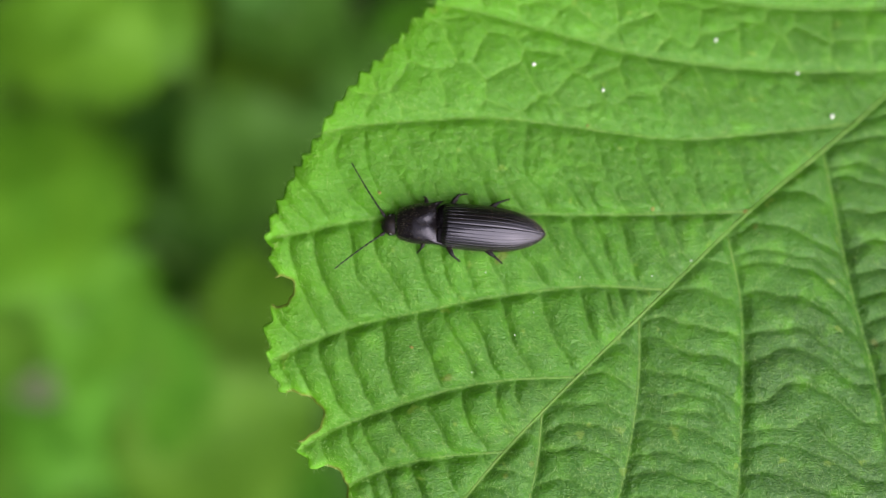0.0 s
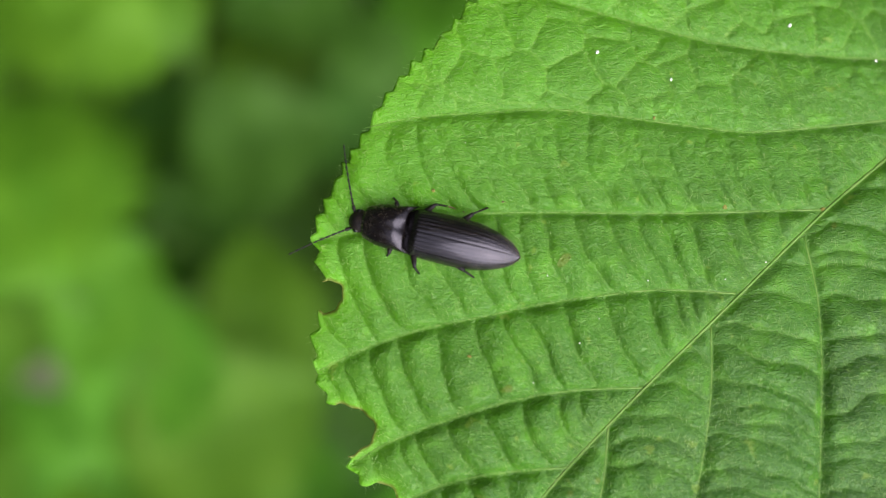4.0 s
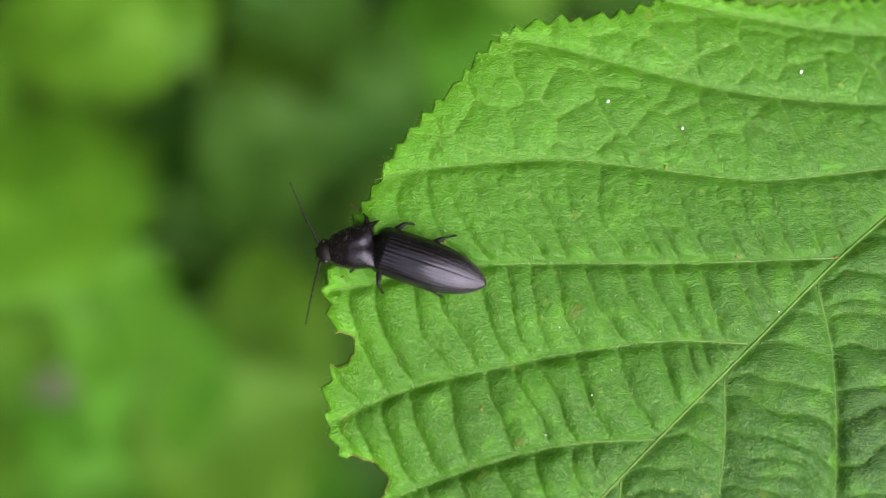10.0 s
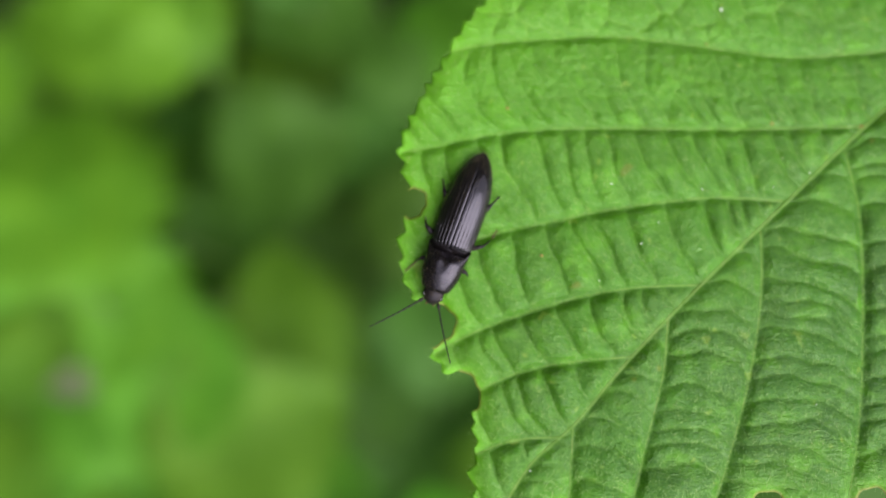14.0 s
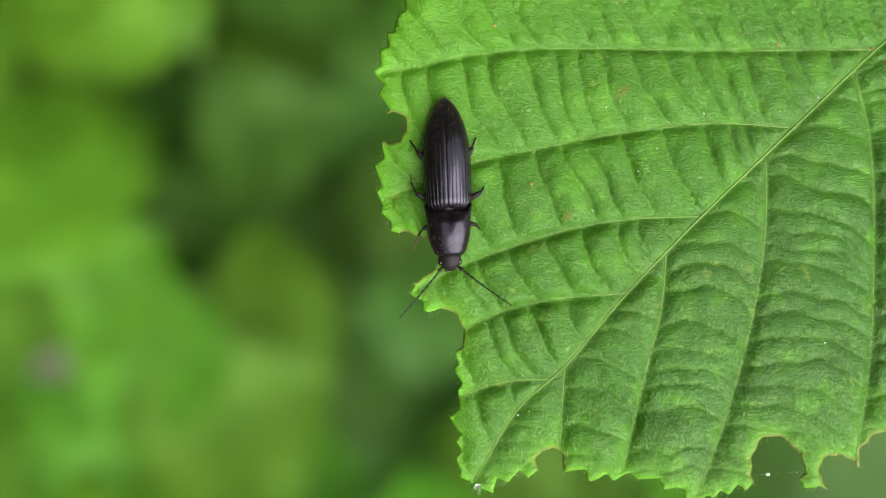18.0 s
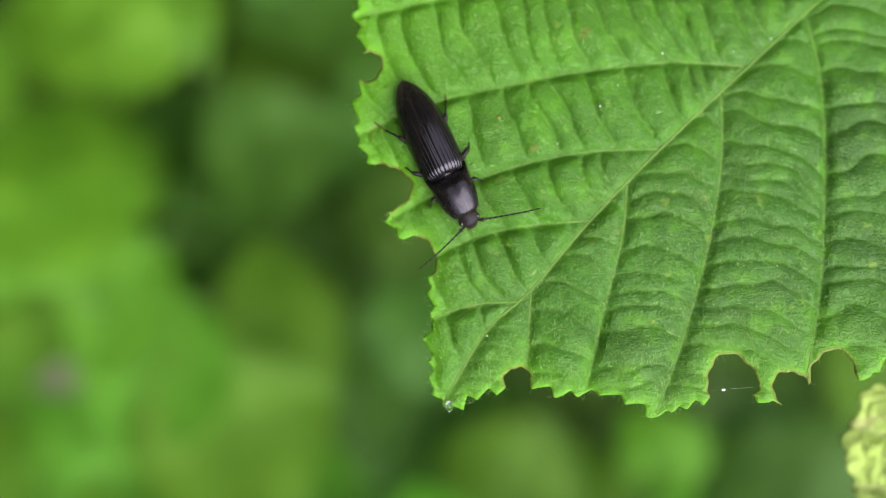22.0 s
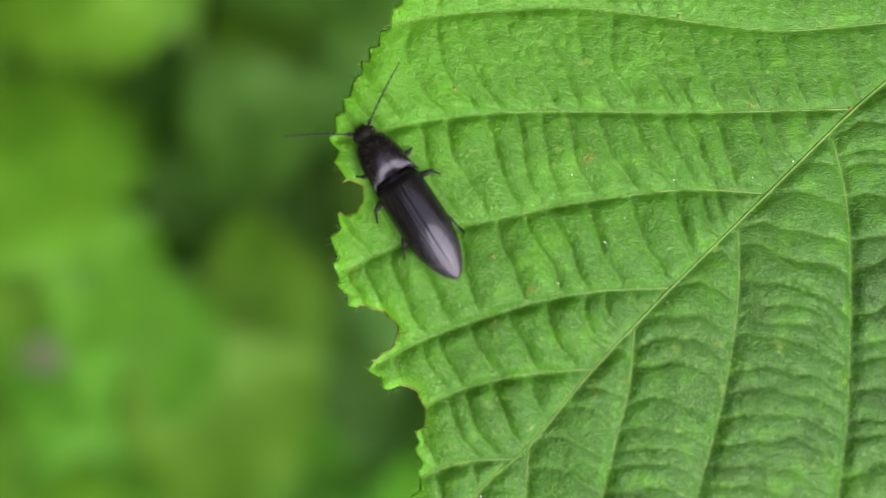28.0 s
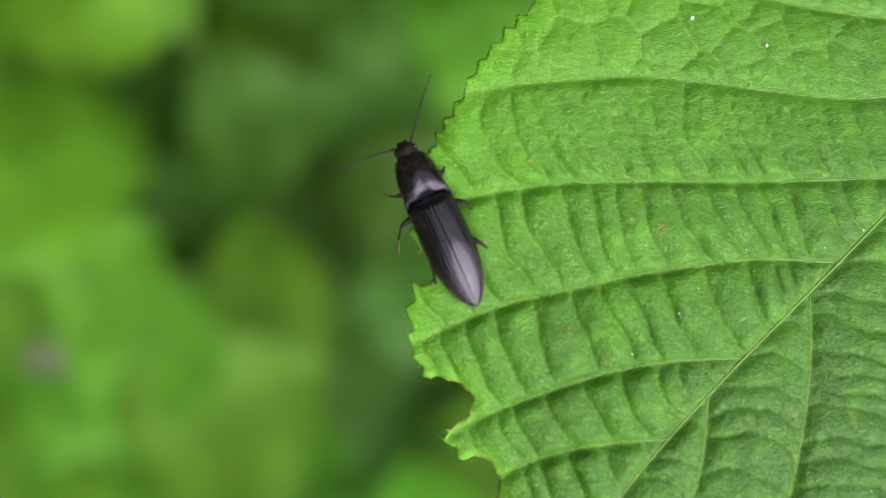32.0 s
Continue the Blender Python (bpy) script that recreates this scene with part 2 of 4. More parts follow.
def smooth_line(points, step):
    """Catmull-Rom through points, sampled about every step."""
    p = np.array(points, float)
    p = np.vstack([2 * p[0] - p[1], p, 2 * p[-1] - p[-2]])
    out = []
    for a, b, c, d in zip(p, p[1:], p[2:], p[3:]):
        n = max(1, int(np.linalg.norm(c - b) / step))
        for s in np.arange(n) / n:
            out.append(0.5 * (2 * b + (c - a) * s + (2 * a - 5 * b + 4 * c - d) * s * s + (3 * b - a - 3 * c + d) * s**3))
    out.append(p[-2])
    return np.array(out)


def blob(rx, ry, rz, seg=14, rings=9, wobble=0.0, seed=0):
    vs, fs = [], []
    for i in range(rings + 1):
        th = math.pi * i / rings
        for k in range(seg):
            ph = 2 * math.pi * k / seg
            q = Vector((math.sin(th) * math.cos(ph), math.sin(th) * math.sin(ph), math.cos(th)))
            g = 1 + wobble * noise.noise(q * 1.7 + Vector((seed, seed, 0)))
            vs.append((q.x * rx * g, q.y * ry * g, q.z * rz * g))
    for i in range(rings):
        for k in range(seg):
            k2 = (k + 1) % seg
            fs.append((i * seg + k, (i + 1) * seg + k, (i + 1) * seg + k2, i * seg + k2))
    return vs, fs


# ---- ground ----
def ground():
    n, reach = 120, 60.0
    u = np.linspace(-1, 1, n)
    xs = np.sign(u) * np.abs(u) ** 4 * reach
    vs = []
    for y in xs:
        for x in xs:
            near = math.exp(-(x * x + y * y) / 4)
            vs.append((x, y, 0.012 * near * noise.noise(Vector((x * 18, y * 18, 0))) + 0.15 * (1 - near) * noise.noise(Vector((x * 0.4, y * 0.4, 3)))))
    fs = [(j * n + i, j * n + i + 1, (j + 1) * n + i + 1, (j + 1) * n + i) for j in range(n - 1) for i in range(n - 1)]
    ob = new("ground", mesh_of("ground", vs, fs, soil_material()))
    tagged(ob, "dark woodland soil under low green plants", "ground", kind="structure")


def woodland():
    """An unseen dome of dark woods, added to block and shape the light, with one wide gap of open sky on the side that
    the light comes from.
    """
    cols, rws = 150, 60
    axis = -Vector((0.54, -0.54, 0.643)).normalized()
    turn = axis.to_track_quat("Z", "Y").to_matrix()
    vs, fs = [], []
    for j in range(rws + 1):
        for i in range(cols):
            a = 2 * math.pi * i / cols
            ragged = 9 * noise.noise(Vector((math.cos(a) * 2.2, math.sin(a) * 2.2, 4))) + 5 * noise.noise(Vector((math.cos(a) * 7, math.sin(a) * 7, 1)))
            th = radians((180 - 57 + ragged) * j / rws)
            q = turn @ Vector((math.sin(th) * math.cos(a), math.sin(th) * math.sin(a), math.cos(th)))
            r = 4.6 + 0.7 * noise.noise(q * 3) + 0.4 * noise.noise(q * 8)
            vs.append((q.x * r, q.y * r, max(-0.4, 0.5 + q.z * r)))
    for j in range(rws):
        for i in range(cols):
            i2 = (i + 1) % cols
            fs.append((j * cols + i, j * cols + i2, (j + 1) * cols + i2, (j + 1) * cols + i))
    mat = plain_material("sky_block_foliage", (0.014, 0.035, 0.008), (0.05, 0.11, 0.02), 9, 0.8, 0.2, 0.02)
    ob = new("backdrop", mesh_of("backdrop", vs, fs, mat))
    tagged(ob, "unseen dark green dome added to block and shape the sky light", "woodland", kind="structure")


ground()
woodland()

# ---- the hazel leaf, in millimetres of its own frame ----
MIDRIB = [(60, 36), (48, 22.5), (37.6, 13.1), (31.3, 8.1), (24.6, 3.0), (17.4, -3.4), (10.2, -10.0), (4.6, -15.6), (0.1, -20.8), (-3.4, -24.0), (-6.6, -29.2)]
UPPER_VEINS = [
    [(-7.7, -23.2), (-5.5, -22.3), (-3.4, -21.9), (-1.0, -21.8)],
    [(-7.4, -18.2), (-4.6, -16.9), (-0.7, -16.0), (4.8, -15.5)],
    [(-10.8, -15.3), (-8.0, -13.7), (-3.7, -12.1), (0.7, -10.8), (5.1, -10.1), (10.1, -9.9)],
    [(-13.2, -8.6), (-9.8, -7.0), (-5.9, -5.7), (-1.5, -4.8), (2.9, -3.9), (7.3, -3.3), (11.8, -2.9), (17.2, -3.2)],
    [(-13.4, 0.9), (-10.4, 1.4), (-7.5, 2.1), (-2.0, 2.7), (4.2, 2.8), (12.5, 2.7), (24.4, 3.0)],
    [(-10.0, 9.0), (-6.4, 9.8), (-1.5, 10.2), (3.4, 10.5), (8.0, 10.1), (14.4, 9.3), (19.1, 8.9), (25.3, 9.4), (34.0, 10.4)],
    [(-1.4, 20.0), (3.0, 19.2), (10.0, 17.4), (16.0, 16.0), (22.4, 15.2), (30.3, 14.9), (40.0, 15.4)],
    [(12, 23.0), (20, 21.6), (30, 20.6), (47.0, 21.7)],
]
LOWER_VEINS = [
    [(0.0, -20.9), (-0.2, -24.2), (-0.4, -27.0)],
    [(7.6, -12.6), (7.1, -16.9), (5.7, -22.1), (4.1, -28.4)],
    [(15.3, -5.6), (15.1, -10.3), (14.2, -15.6), (12.8, -20.8), (11.1, -25.9), (9.4, -30.2)],
    [(22.7, 1.0), (23.4, -3.5), (23.4, -8.0), (23.0, -13.2), (22.4, -19.1), (21.5, -24.2), (20.7, -27.5)],
    [(31.3, 8.0), (31.8, 3.7), (32.3, -1.3), (33.0, -5.8), (33.9, -10.6), (34.4, -16.0), (34.0, -25.0)],
    [(41.0, 16.0), (42.5, 8.0), (44.5, -2.0), (46.0, -12.0), (46.5, -21.0)],
]
# The edge, lobe by lobe, from the tip up round the far side and back.
EDGE_NEAR = [(-6.2, -30.3), (-7.8, -28.6), (-7.8, -26.6), (-8.0, -24.4), (-7.7, -22.6), (-8.0, -20.6), (-7.9, -18.6), (-8.6, -17.0), (-10.1, -16.8), (-11.2, -15.0),
             (-11.0, -13.9), (-11.6, -11.6), (-13.0, -10.2), (-13.65, -8.4), (-13.45, -5.4), (-13.0, -3.4), (-13.15, -1.0), (-13.75, 0.8), (-13.3, 2.6), (-12.55, 4.4), (-11.5, 6.2), (-10.1, 8.6), (-8.4, 11.6), (-4.9, 15.4), (-1.7, 19.0)]
EDGE_FAR = [(0.3, 20.4), (3.8, 21.2), (8.7, 21.8), (12.2, 23.2), (15.6, 23.4), (20.3, 22.9), (25.6, 23.4), (31.3, 24.0), (40, 28), (50, 34), (58, 38), (61, 37), (62, 33), (61, 20), (58, 4), (53, -11), (46, -21.5), (38, -25.6), (33, -26.6)]
EDGE_TIP = [(29.5, -25.9), (27.0, -26.2), (25.3, -27.6), (23.0, -27.4), (20.6, -28.2), (18.0, -29.5), (15.3, -28.7), (12.9, -29.3), (11.0, -30.0), (9.3, -30.4), (7.6, -29.4), (5.0, -28.8), (2.2, -28.8), (-0.2, -28.0), (-2.4, -28.5), (-4.4, -29.0)]
# Where something has eaten into the edge: x, y, radius.
BITES = [(-12.7, -3.2, 1.15), (-11.2, -12.9, 1.85), (-8.9, -18.4, 1.6), (-1.1, -27.8, 1.0), (15.0, -27.7, 1.85), (19.4, -28.4, 1.35), (22.7, -27.2, 1.65)]


def surface(x, y):
    return -0.07 - 0.0364 * x - 0.1093 * y - 0.00108 * x * x - 0.00374 * x * y - 0.00107 * y * y


def leaf_edge():
    rng = random.Random(4)
    line = smooth_line(EDGE_NEAR + EDGE_FAR + EDGE_TIP + [EDGE_NEAR[0]], 0.16)[:-1]
    out, run, span = [], 0.0, 1.2
    size = 0.3
    for i, p in enumerate(line):
        d = line[(i + 1) % len(line)] - line[i - 1]
        d /= np.linalg.norm(d) + 1e-9
        run += np.linalg.norm(p - line[i - 1]) if i else 0
        if run > span:
            run, span, size = 0.0, rng.uniform(0.9, 2.0), rng.uniform(0.28, 0.75)
        s = run / span
        tooth = size * (s / 0.72 if s < 0.72 else (1 - s) / 0.28) - 0.26
        out.append(p + np.array([-d[1], d[0]]) * tooth)
    out = np.array(out)
    eaten = np.zeros(len(out))
    for cx, cy, r in BITES:
        v = out - (cx, cy)
        ang = np.arctan2(v[:, 1], v[:, 0])
        bent = lambda w: r * (1 + 0.08 * np.sin(3 * w + cx) + 0.04 * np.sin(8 * w + cy))
        hit = np.nonzero(np.hypot(v[:, 0], v[:, 1]) < bent(ang))[0]
        if not len(hit):
            continue
        i, k = hit[0], hit[-1]
        d = out[k + 1] - out[i - 1]
        inward = np.arctan2(-d[0], d[1])
        w0, w1 = (ang[i] - inward + math.pi) % (2 * math.pi) - math.pi, (ang[k] - inward + math.pi) % (2 * math.pi) - math.pi
        w = inward + np.linspace(w0, w1, max(6, int(abs(w1 - w0) * r / 0.13)))
        arc = np.array([cx, cy]) + np.stack([np.cos(w), np.sin(w)], 1) * bent(w)[:, None]
        out = np.vstack([out[:i], arc, out[k + 1:]])
        eaten = np.r_[eaten[:i], np.ones(len(arc)), eaten[k + 1:]]
    return out, eaten


def near_line(P, line):
    """Distance from each of P to a polyline."""
    best = np.full(len(P), 1e9)
    for a, b in zip(line[:-1], line[1:]):
        ab = b - a
        s = np.clip(((P - a) @ ab) / (ab @ ab + 1e-12), 0, 1)
        best = np.minimum(best, np.hypot(*(P - a - s[:, None] * ab).T))
    return best


MID = smooth_line(MIDRIB, 1.0)
UP = [smooth_line(v, 1.0) for v in UPPER_VEINS]
LOW = [smooth_line(v, 1.0) for v in LOWER_VEINS]
_rng = np.random.RandomState(7)
STEPS_UP = [np.cumsum(_rng.uniform(1.3, 2.9, 90)) - 80 for _ in range(12)]
STEPS_LOW = [np.cumsum(_rng.uniform(1.0, 2.7, 90)) - 80 for _ in range(12)]
FORCE = _rng.uniform(0.45, 1.0, (24, 90))


def lattice(i, j, seed):
    """A repeatable random number from 0 to 1 for each whole-number place."""
    v = np.sin(i * 127.1 + j * 311.7 + seed * 74.7) * 43758.5453
    return v - np.floor(v)


def ripple(x, y, size, seed):
    """Smooth noise from -1 to 1 with lumps of the given size in mm."""
    x, y = x / size + 31.7 * seed, y / size - 17.3 * seed
    i, j = np.floor(x), np.floor(y)
    u, v = x - i, y - j
    u, v = u * u * (3 - 2 * u), v * v * (3 - 2 * v)
    low = lattice(i, j, seed) * (1 - u) + lattice(i + 1, j, seed) * u
    high = lattice(i, j + 1, seed) * (1 - u) + lattice(i + 1, j + 1, seed) * u
    return 2 * (low * (1 - v) + high * v) - 1


def pebbles(x, y, size, seed):
    """Distance, in mm, from the border of the nearest of many irregular cells."""
    x, y = x / size, y / size
    i, j = np.floor(x), np.floor(y)
    first, second = np.full(len(x), 9.0), np.full(len(x), 9.0)
    for a in (-1, 0, 1):
        for b in (-1, 0, 1):
            p, q = i + a, j + b
            d = np.hypot(p + 0.08 + 0.84 * lattice(p, q, seed) - x, q + 0.08 + 0.84 * lattice(p, q, seed + 5) - y)
            second = np.minimum(second, np.maximum(first, d))
            first = np.minimum(first, d)
    return (second - first) * size / 2


def relief(P):
    """Height over the smooth surface and vein strength at places P (n x 2, mm)."""
    x, y = P[:, 0], P[:, 1]
    order = np.argsort(MID[:, 0])
    mid_y = np.interp(x, MID[order, 0], MID[order, 1])
    order = np.argsort(MID[:, 1])
    mid_x = np.interp(y, MID[order, 1], MID[order, 0])
    upper = y > mid_y
    d_main = near_line(P, MID)
    cell = np.zeros(len(P), int)
    d_side = np.full(len(P), 1e3)
    floor_y, roof_y = mid_y.copy(), np.full(len(P), 1e3)
    left_x, right_x = mid_x.copy(), np.full(len(P), 1e3)
    for line in UP:
        o = np.argsort(line[:, 0])
        vy = np.interp(x, line[o, 0], line[o, 1])
        over = upper & (y > vy)
        cell += over
        floor_y = np.where(over, np.maximum(floor_y, vy), floor_y)
        roof_y = np.where(upper & ~over, np.minimum(roof_y, vy), roof_y)
        d_side = np.where(upper, np.minimum(d_side, near_line(P, line)), d_side)
    for line in LOW:
        o = np.argsort(line[:, 1])
        vx = np.interp(y, line[o, 1], line[o, 0])
        past = ~upper & (x > vx)
        cell += past
        left_x = np.where(past, np.maximum(left_x, vx), left_x)
        right_x = np.where(~upper & ~past, np.minimum(right_x, vx), right_x)
        d_side = np.where(upper, d_side, np.minimum(d_side, near_line(P, line)))
    tall = np.clip(roof_y - floor_y, 1.5, 8.0)
    deep = np.clip((np.minimum(roof_y, floor_y + 8) - y) / tall, 0, 1)
    wide = np.clip(right_x - left_x, 1.5, 9.0)
    along = np.clip((x - left_x) / wide, 0, 1)
    wave, lump, grain = ripple(x, y, 4.5, 1), ripple(x, y, 1.6, 2), ripple(x, y, 0.55, 3)
    s_up = x - tall * (0.12 * deep + 0.28 * deep**2) + 0.75 * wave + 0.22 * lump
    s_low = y - wide * (0.07 * np.sin(np.pi * along) - 0.20 * along**2) + 0.95 * wave + 0.36 * lump
    gap = np.zeros(len(P))
    drop = np.zeros(len(P))
    force = np.ones(len(P))
    span = np.ones(len(P))
    for c in range(12):
        for half, mask, s, steps in ((0, upper & (cell == c), s_up, STEPS_UP[c]), (12, ~upper & (cell == c), s_low, STEPS_LOW[c])):
            if mask.any():
                k = np.clip(np.searchsorted(steps, s[mask]), 1, len(steps) - 1)
                lo, hi = s[mask] - steps[k - 1], steps[k] - s[mask]
                gap[mask] = np.minimum(lo, hi)
                drop[mask] = lo / (lo + hi)
                span[mask] = lo + hi
                force[mask] = np.where(lo < hi, FORCE[c + half, k - 1], FORCE[c + half, k])
    # towards the far side the ladder of small veins breaks up into a net
    netted = np.clip((y - 8.6 - 0.12 * x) / 2.2, 0, 1) * upper
    broken = np.clip((y - 3.4) / 2.0, 0, 1) * np.clip((x + 10) / 5, 0, 1) * upper * 0.6
    broken = np.maximum(broken, netted * 0.9)
    fade = (1 - np.exp(-((d_side / 0.45) ** 2))) * (1 - np.exp(-((d_main / 0.5) ** 2)))
    net = pebbles(x + 0.3 * lump, y + 0.3 * wave, 3.0, 4)
    small = pebbles(x + 0.12 * grain, y + 0.12 * lump, 1.05, 6)
    pillow = np.clip(4 * drop * (1 - drop), 0, 1) ** 0.8 * np.clip(span / 2.2, 0.5, 1.2)
    h = 0.50 * (1 - np.exp(-d_side / 1.5)) * (1 - np.exp(-d_main / 1.4))
    h += fade * (1 - broken) * np.where(upper, 0.40, 0.30) * (1 + 0.4 * ripple(x, y, 3.1, 8)) * pillow
    h -= fade * (1 - broken) * 0.05 * force * np.exp(-((gap / 0.13) ** 2))
    h += fade * netted * 0.26 * (1 - np.exp(-net / 0.5))
    h += fade * (0.035 + 0.10 * np.maximum(broken - netted * 0.6, 0)) * (1 - np.exp(-small / 0.2))
    h += fade * (0.10 * wave + 0.07 * lump + 0.022 * grain)
    vein = np.maximum.reduce([0.5 * np.exp(-((d_main / 0.15) ** 2)), 0.36 * np.exp(-((d_side / 0.08) ** 2)),
                              (1 - broken) * 0.18 * force * np.exp(-((gap / 0.08) ** 2)), netted * 0.32 * np.exp(-((net / 0.07) ** 2)),
                              0.10 * np.exp(-((small / 0.05) ** 2))])
    return h, vein


def at_leaf(P, lift=0.0):
    P = np.atleast_2d(np.array(P, float))
    h, _ = relief(P)
    return [Vector((a, b, surface(a, b) + c + lift)) * MM for (a, b), c in zip(P, h)]


def hazel_leaf():
    leaf = new("hazel_leaf")
    leaf.matrix_world = BASE
    tagged(leaf, "fresh green toothed hazel leaf with eaten edges and pale veins", "leaf")
    edge, eaten = leaf_edge()
    rng = np.random.RandomState(2)
    gx, gy = np.meshgrid(np.arange(-14.5, 40.0, 0.16), np.arange(-31.0, 25.0, 0.16))
    fine = np.stack([gx.ravel(), gy.ravel()], 1)
    gx, gy = np.meshgrid(np.arange(40.5, 62.0, 1.1), np.arange(-26.0, 38.0, 1.1))
    coarse = np.stack([gx.ravel(), gy.ravel()], 1)
    gx, gy = np.meshgrid(np.arange(30.0, 40.0, 1.1), np.arange(25.5, 34.0, 1.1))
    P = np.vstack([fine, coarse, np.stack([gx.ravel(), gy.ravel()], 1)])
    P = P + rng.uniform(-0.05, 0.05, P.shape)
    inside = np.zeros(len(P), bool)
    a, b = edge, np.roll(edge, -1, 0)
    for (x1, y1), (x2, y2) in zip(a, b):
        if y1 != y2:
            cross = ((y1 > P[:, 1]) != (y2 > P[:, 1])) & (P[:, 0] < (x2 - x1) * (P[:, 1] - y1) / (y2 - y1) + x1)
            inside ^= cross
    P = P[inside]
    ring = np.vstack([edge, edge[:1]])
    gap = near_line(P, ring)
    keep = gap > 0.09
    P, gap = P[keep], gap[keep]
    n = len(edge)
    allp = np.vstack([edge, P])
    v2, _, faces, *_ = delaunay_2d_cdt([Vector(p) for p in allp], [(i, (i + 1) % n) for i in range(n)], [], 1, 1e-5)
    Q = np.array([tuple(v) for v in v2])
    h, vein = relief(Q)
    gap = near_line(Q, ring)
    eat = edge[eaten > 0]
    # the rim bends down a little; where it was eaten it is brown
    h = h * (1 - 0.55 * np.exp(-gap / 0.9)) - 0.05 * np.exp(-gap / 1.2)
    rim = np.zeros(len(Q))
    close = gap < 0.5
    dd = np.array([np.min(np.hypot(*(eat - q).T)) for q in Q[close]])
    rim[close] = 0.85 * np.exp(-((dd / 0.14) ** 2))
    # pale rim; last term is part green tone, part light painted towards upper left
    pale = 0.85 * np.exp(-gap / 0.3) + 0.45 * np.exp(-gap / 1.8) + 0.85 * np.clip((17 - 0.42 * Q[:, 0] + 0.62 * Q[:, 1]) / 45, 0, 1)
    vs = np.stack([Q[:, 0], Q[:, 1], surface(Q[:, 0], Q[:, 1]) + h], 1) * MM
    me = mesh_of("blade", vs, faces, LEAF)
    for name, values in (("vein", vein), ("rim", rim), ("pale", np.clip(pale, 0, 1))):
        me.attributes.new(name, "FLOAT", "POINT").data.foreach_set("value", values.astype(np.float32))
    blade = part("blade", me, leaf)
    solid = blade.modifiers.new("thickness", "SOLIDIFY")
    solid.thickness, solid.offset = 0.00008, -1
    # midrib and side veins
    line = smooth_line(MIDRIB, 0.5)
    w = np.interp(np.linspace(0, 1, len(line)), [0, 0.55, 1], [0.24, 0.10, 0.04])
    part("midrib", mesh_of("midrib", *tube(at_leaf(line, 0.04), w * MM, 8, 0.6), VEIN), leaf, "pale green midrib")
    for vein_line, flip in [(v, True) for v in UPPER_VEINS] + [(v, False) for v in LOWER_VEINS]:
        line = smooth_line(vein_line, 0.4)
        if flip:
            line = line[::-1]
        w = np.linspace(0.075, 0.025, len(line))
        part("side_vein", mesh_of("side_vein", *tube(at_leaf(line, 0.0), w * MM, 6, 0.6), VEIN), leaf)
    # stalk that joins the twig
    base = at_leaf([(60, 36)])[0]
    twist = [base + Vector((s * 14, s * 9, -1.5 * math.sin(s * 2) - 4 * s)) * MM for s in np.linspace(-0.1, 1, 12)]
    part("leaf_stalk", mesh_of("leaf_stalk", *tube(twist, 0.55 * MM, 10), VEIN), leaf, "short green leaf stalk")
    # short hairs along the rim
    rng = random.Random(9)
    pieces = []
    for i in range(0, n, 2):
        p, q = edge[i], edge[(i + 1) % n]
        if p[0] > 40 or eaten[i]:
            continue
        d = (q - p) / (np.linalg.norm(q - p) + 1e-9)
        out = np.array([-d[1], d[0]]) * 1.0
        a3 = Vector((p[0], p[1], surface(*p) - 0.12))
        ln = rng.uniform(0.2, 0.62)
        tip = a3 + Vector((out[0] + rng.uniform(-.6, .6), out[1] + rng.uniform(-.6, .6), rng.uniform(-.2, .7))).normalized() * ln
        pieces.append(tube([a3 * MM, (a3 * 0.5 + tip * 0.5 + Vector((0, 0, 0.04))) * MM, tip * MM], [0.010 * MM, 0.008 * MM, 0.003 * MM], 3))
    part("rim_hairs", mesh_of("rim_hairs", *joined(*pieces), HAIR), leaf, "fine pale hairs along the leaf rim")["kind"] = "stuff"
    # short hairs that lie over the blade, along the slope of the small veins
    rng = np.random.RandomState(11)
    pick = P[P[:, 0] < 39]
    pick = pick[rng.randint(0, len(pick), 24000)] + rng.uniform(-0.08, 0.08, (24000, 2))
    roots = np.array([tuple(v) for v in at_leaf(pick, -0.01)])
    order = np.argsort(MID[:, 0])
    below = pick[:, 1] < np.interp(pick[:, 0], MID[order, 0], MID[order, 1])
    turn = np.where(below, -1.65, -0.75) + rng.normal(0, 0.7, len(pick))
    rise = np.where(rng.rand(len(pick)) < 0.12, rng.uniform(0.5, 1.0, len(pick)), rng.uniform(0.08, 0.35, len(pick)))
    long = rng.uniform(0.2, 0.6, len(pick)) * MM
    ahead = np.stack([np.cos(turn) * np.cos(rise), np.sin(turn) * np.cos(rise), np.sin(rise) - 0.10 * np.sin(turn)], 1)
    aside = np.stack([-np.sin(turn), np.cos(turn), 0 * turn], 1)
    bend = rng.uniform(-0.45, 0.45, len(pick))
    rings = []
    for share, thick in ((0.0, 0.009), (0.5, 0.0075), (1.0, 0.003)):
        spine = roots + ahead * (long * share)[:, None] + aside * (long * bend * share * share)[:, None]
        spine[:, 2] -= long * 0.12 * share * share
        for off in ((1, 0), (-0.5, 0.87), (-0.5, -0.87)):
            rings.append(spine + aside * (off[0] * thick * MM) + np.array([0, 0, off[1] * thick * MM]))
    hair = np.stack(rings, 1).reshape(-1, 3)
    quads = [(a + k, a + (k + 1) % 3, a + 3 + (k + 1) % 3, a + 3 + k) for a in (0, 3) for k in range(3)]
    faces = (np.arange(len(pick))[:, None, None] * 9 + np.array(quads)[None]).reshape(-1, 4)
    part("blade_hairs", mesh_of("blade_hairs", hair.tolist(), faces.tolist(), HAIR), leaf, "short pale hairs lying on the blade")["kind"] = "stuff"
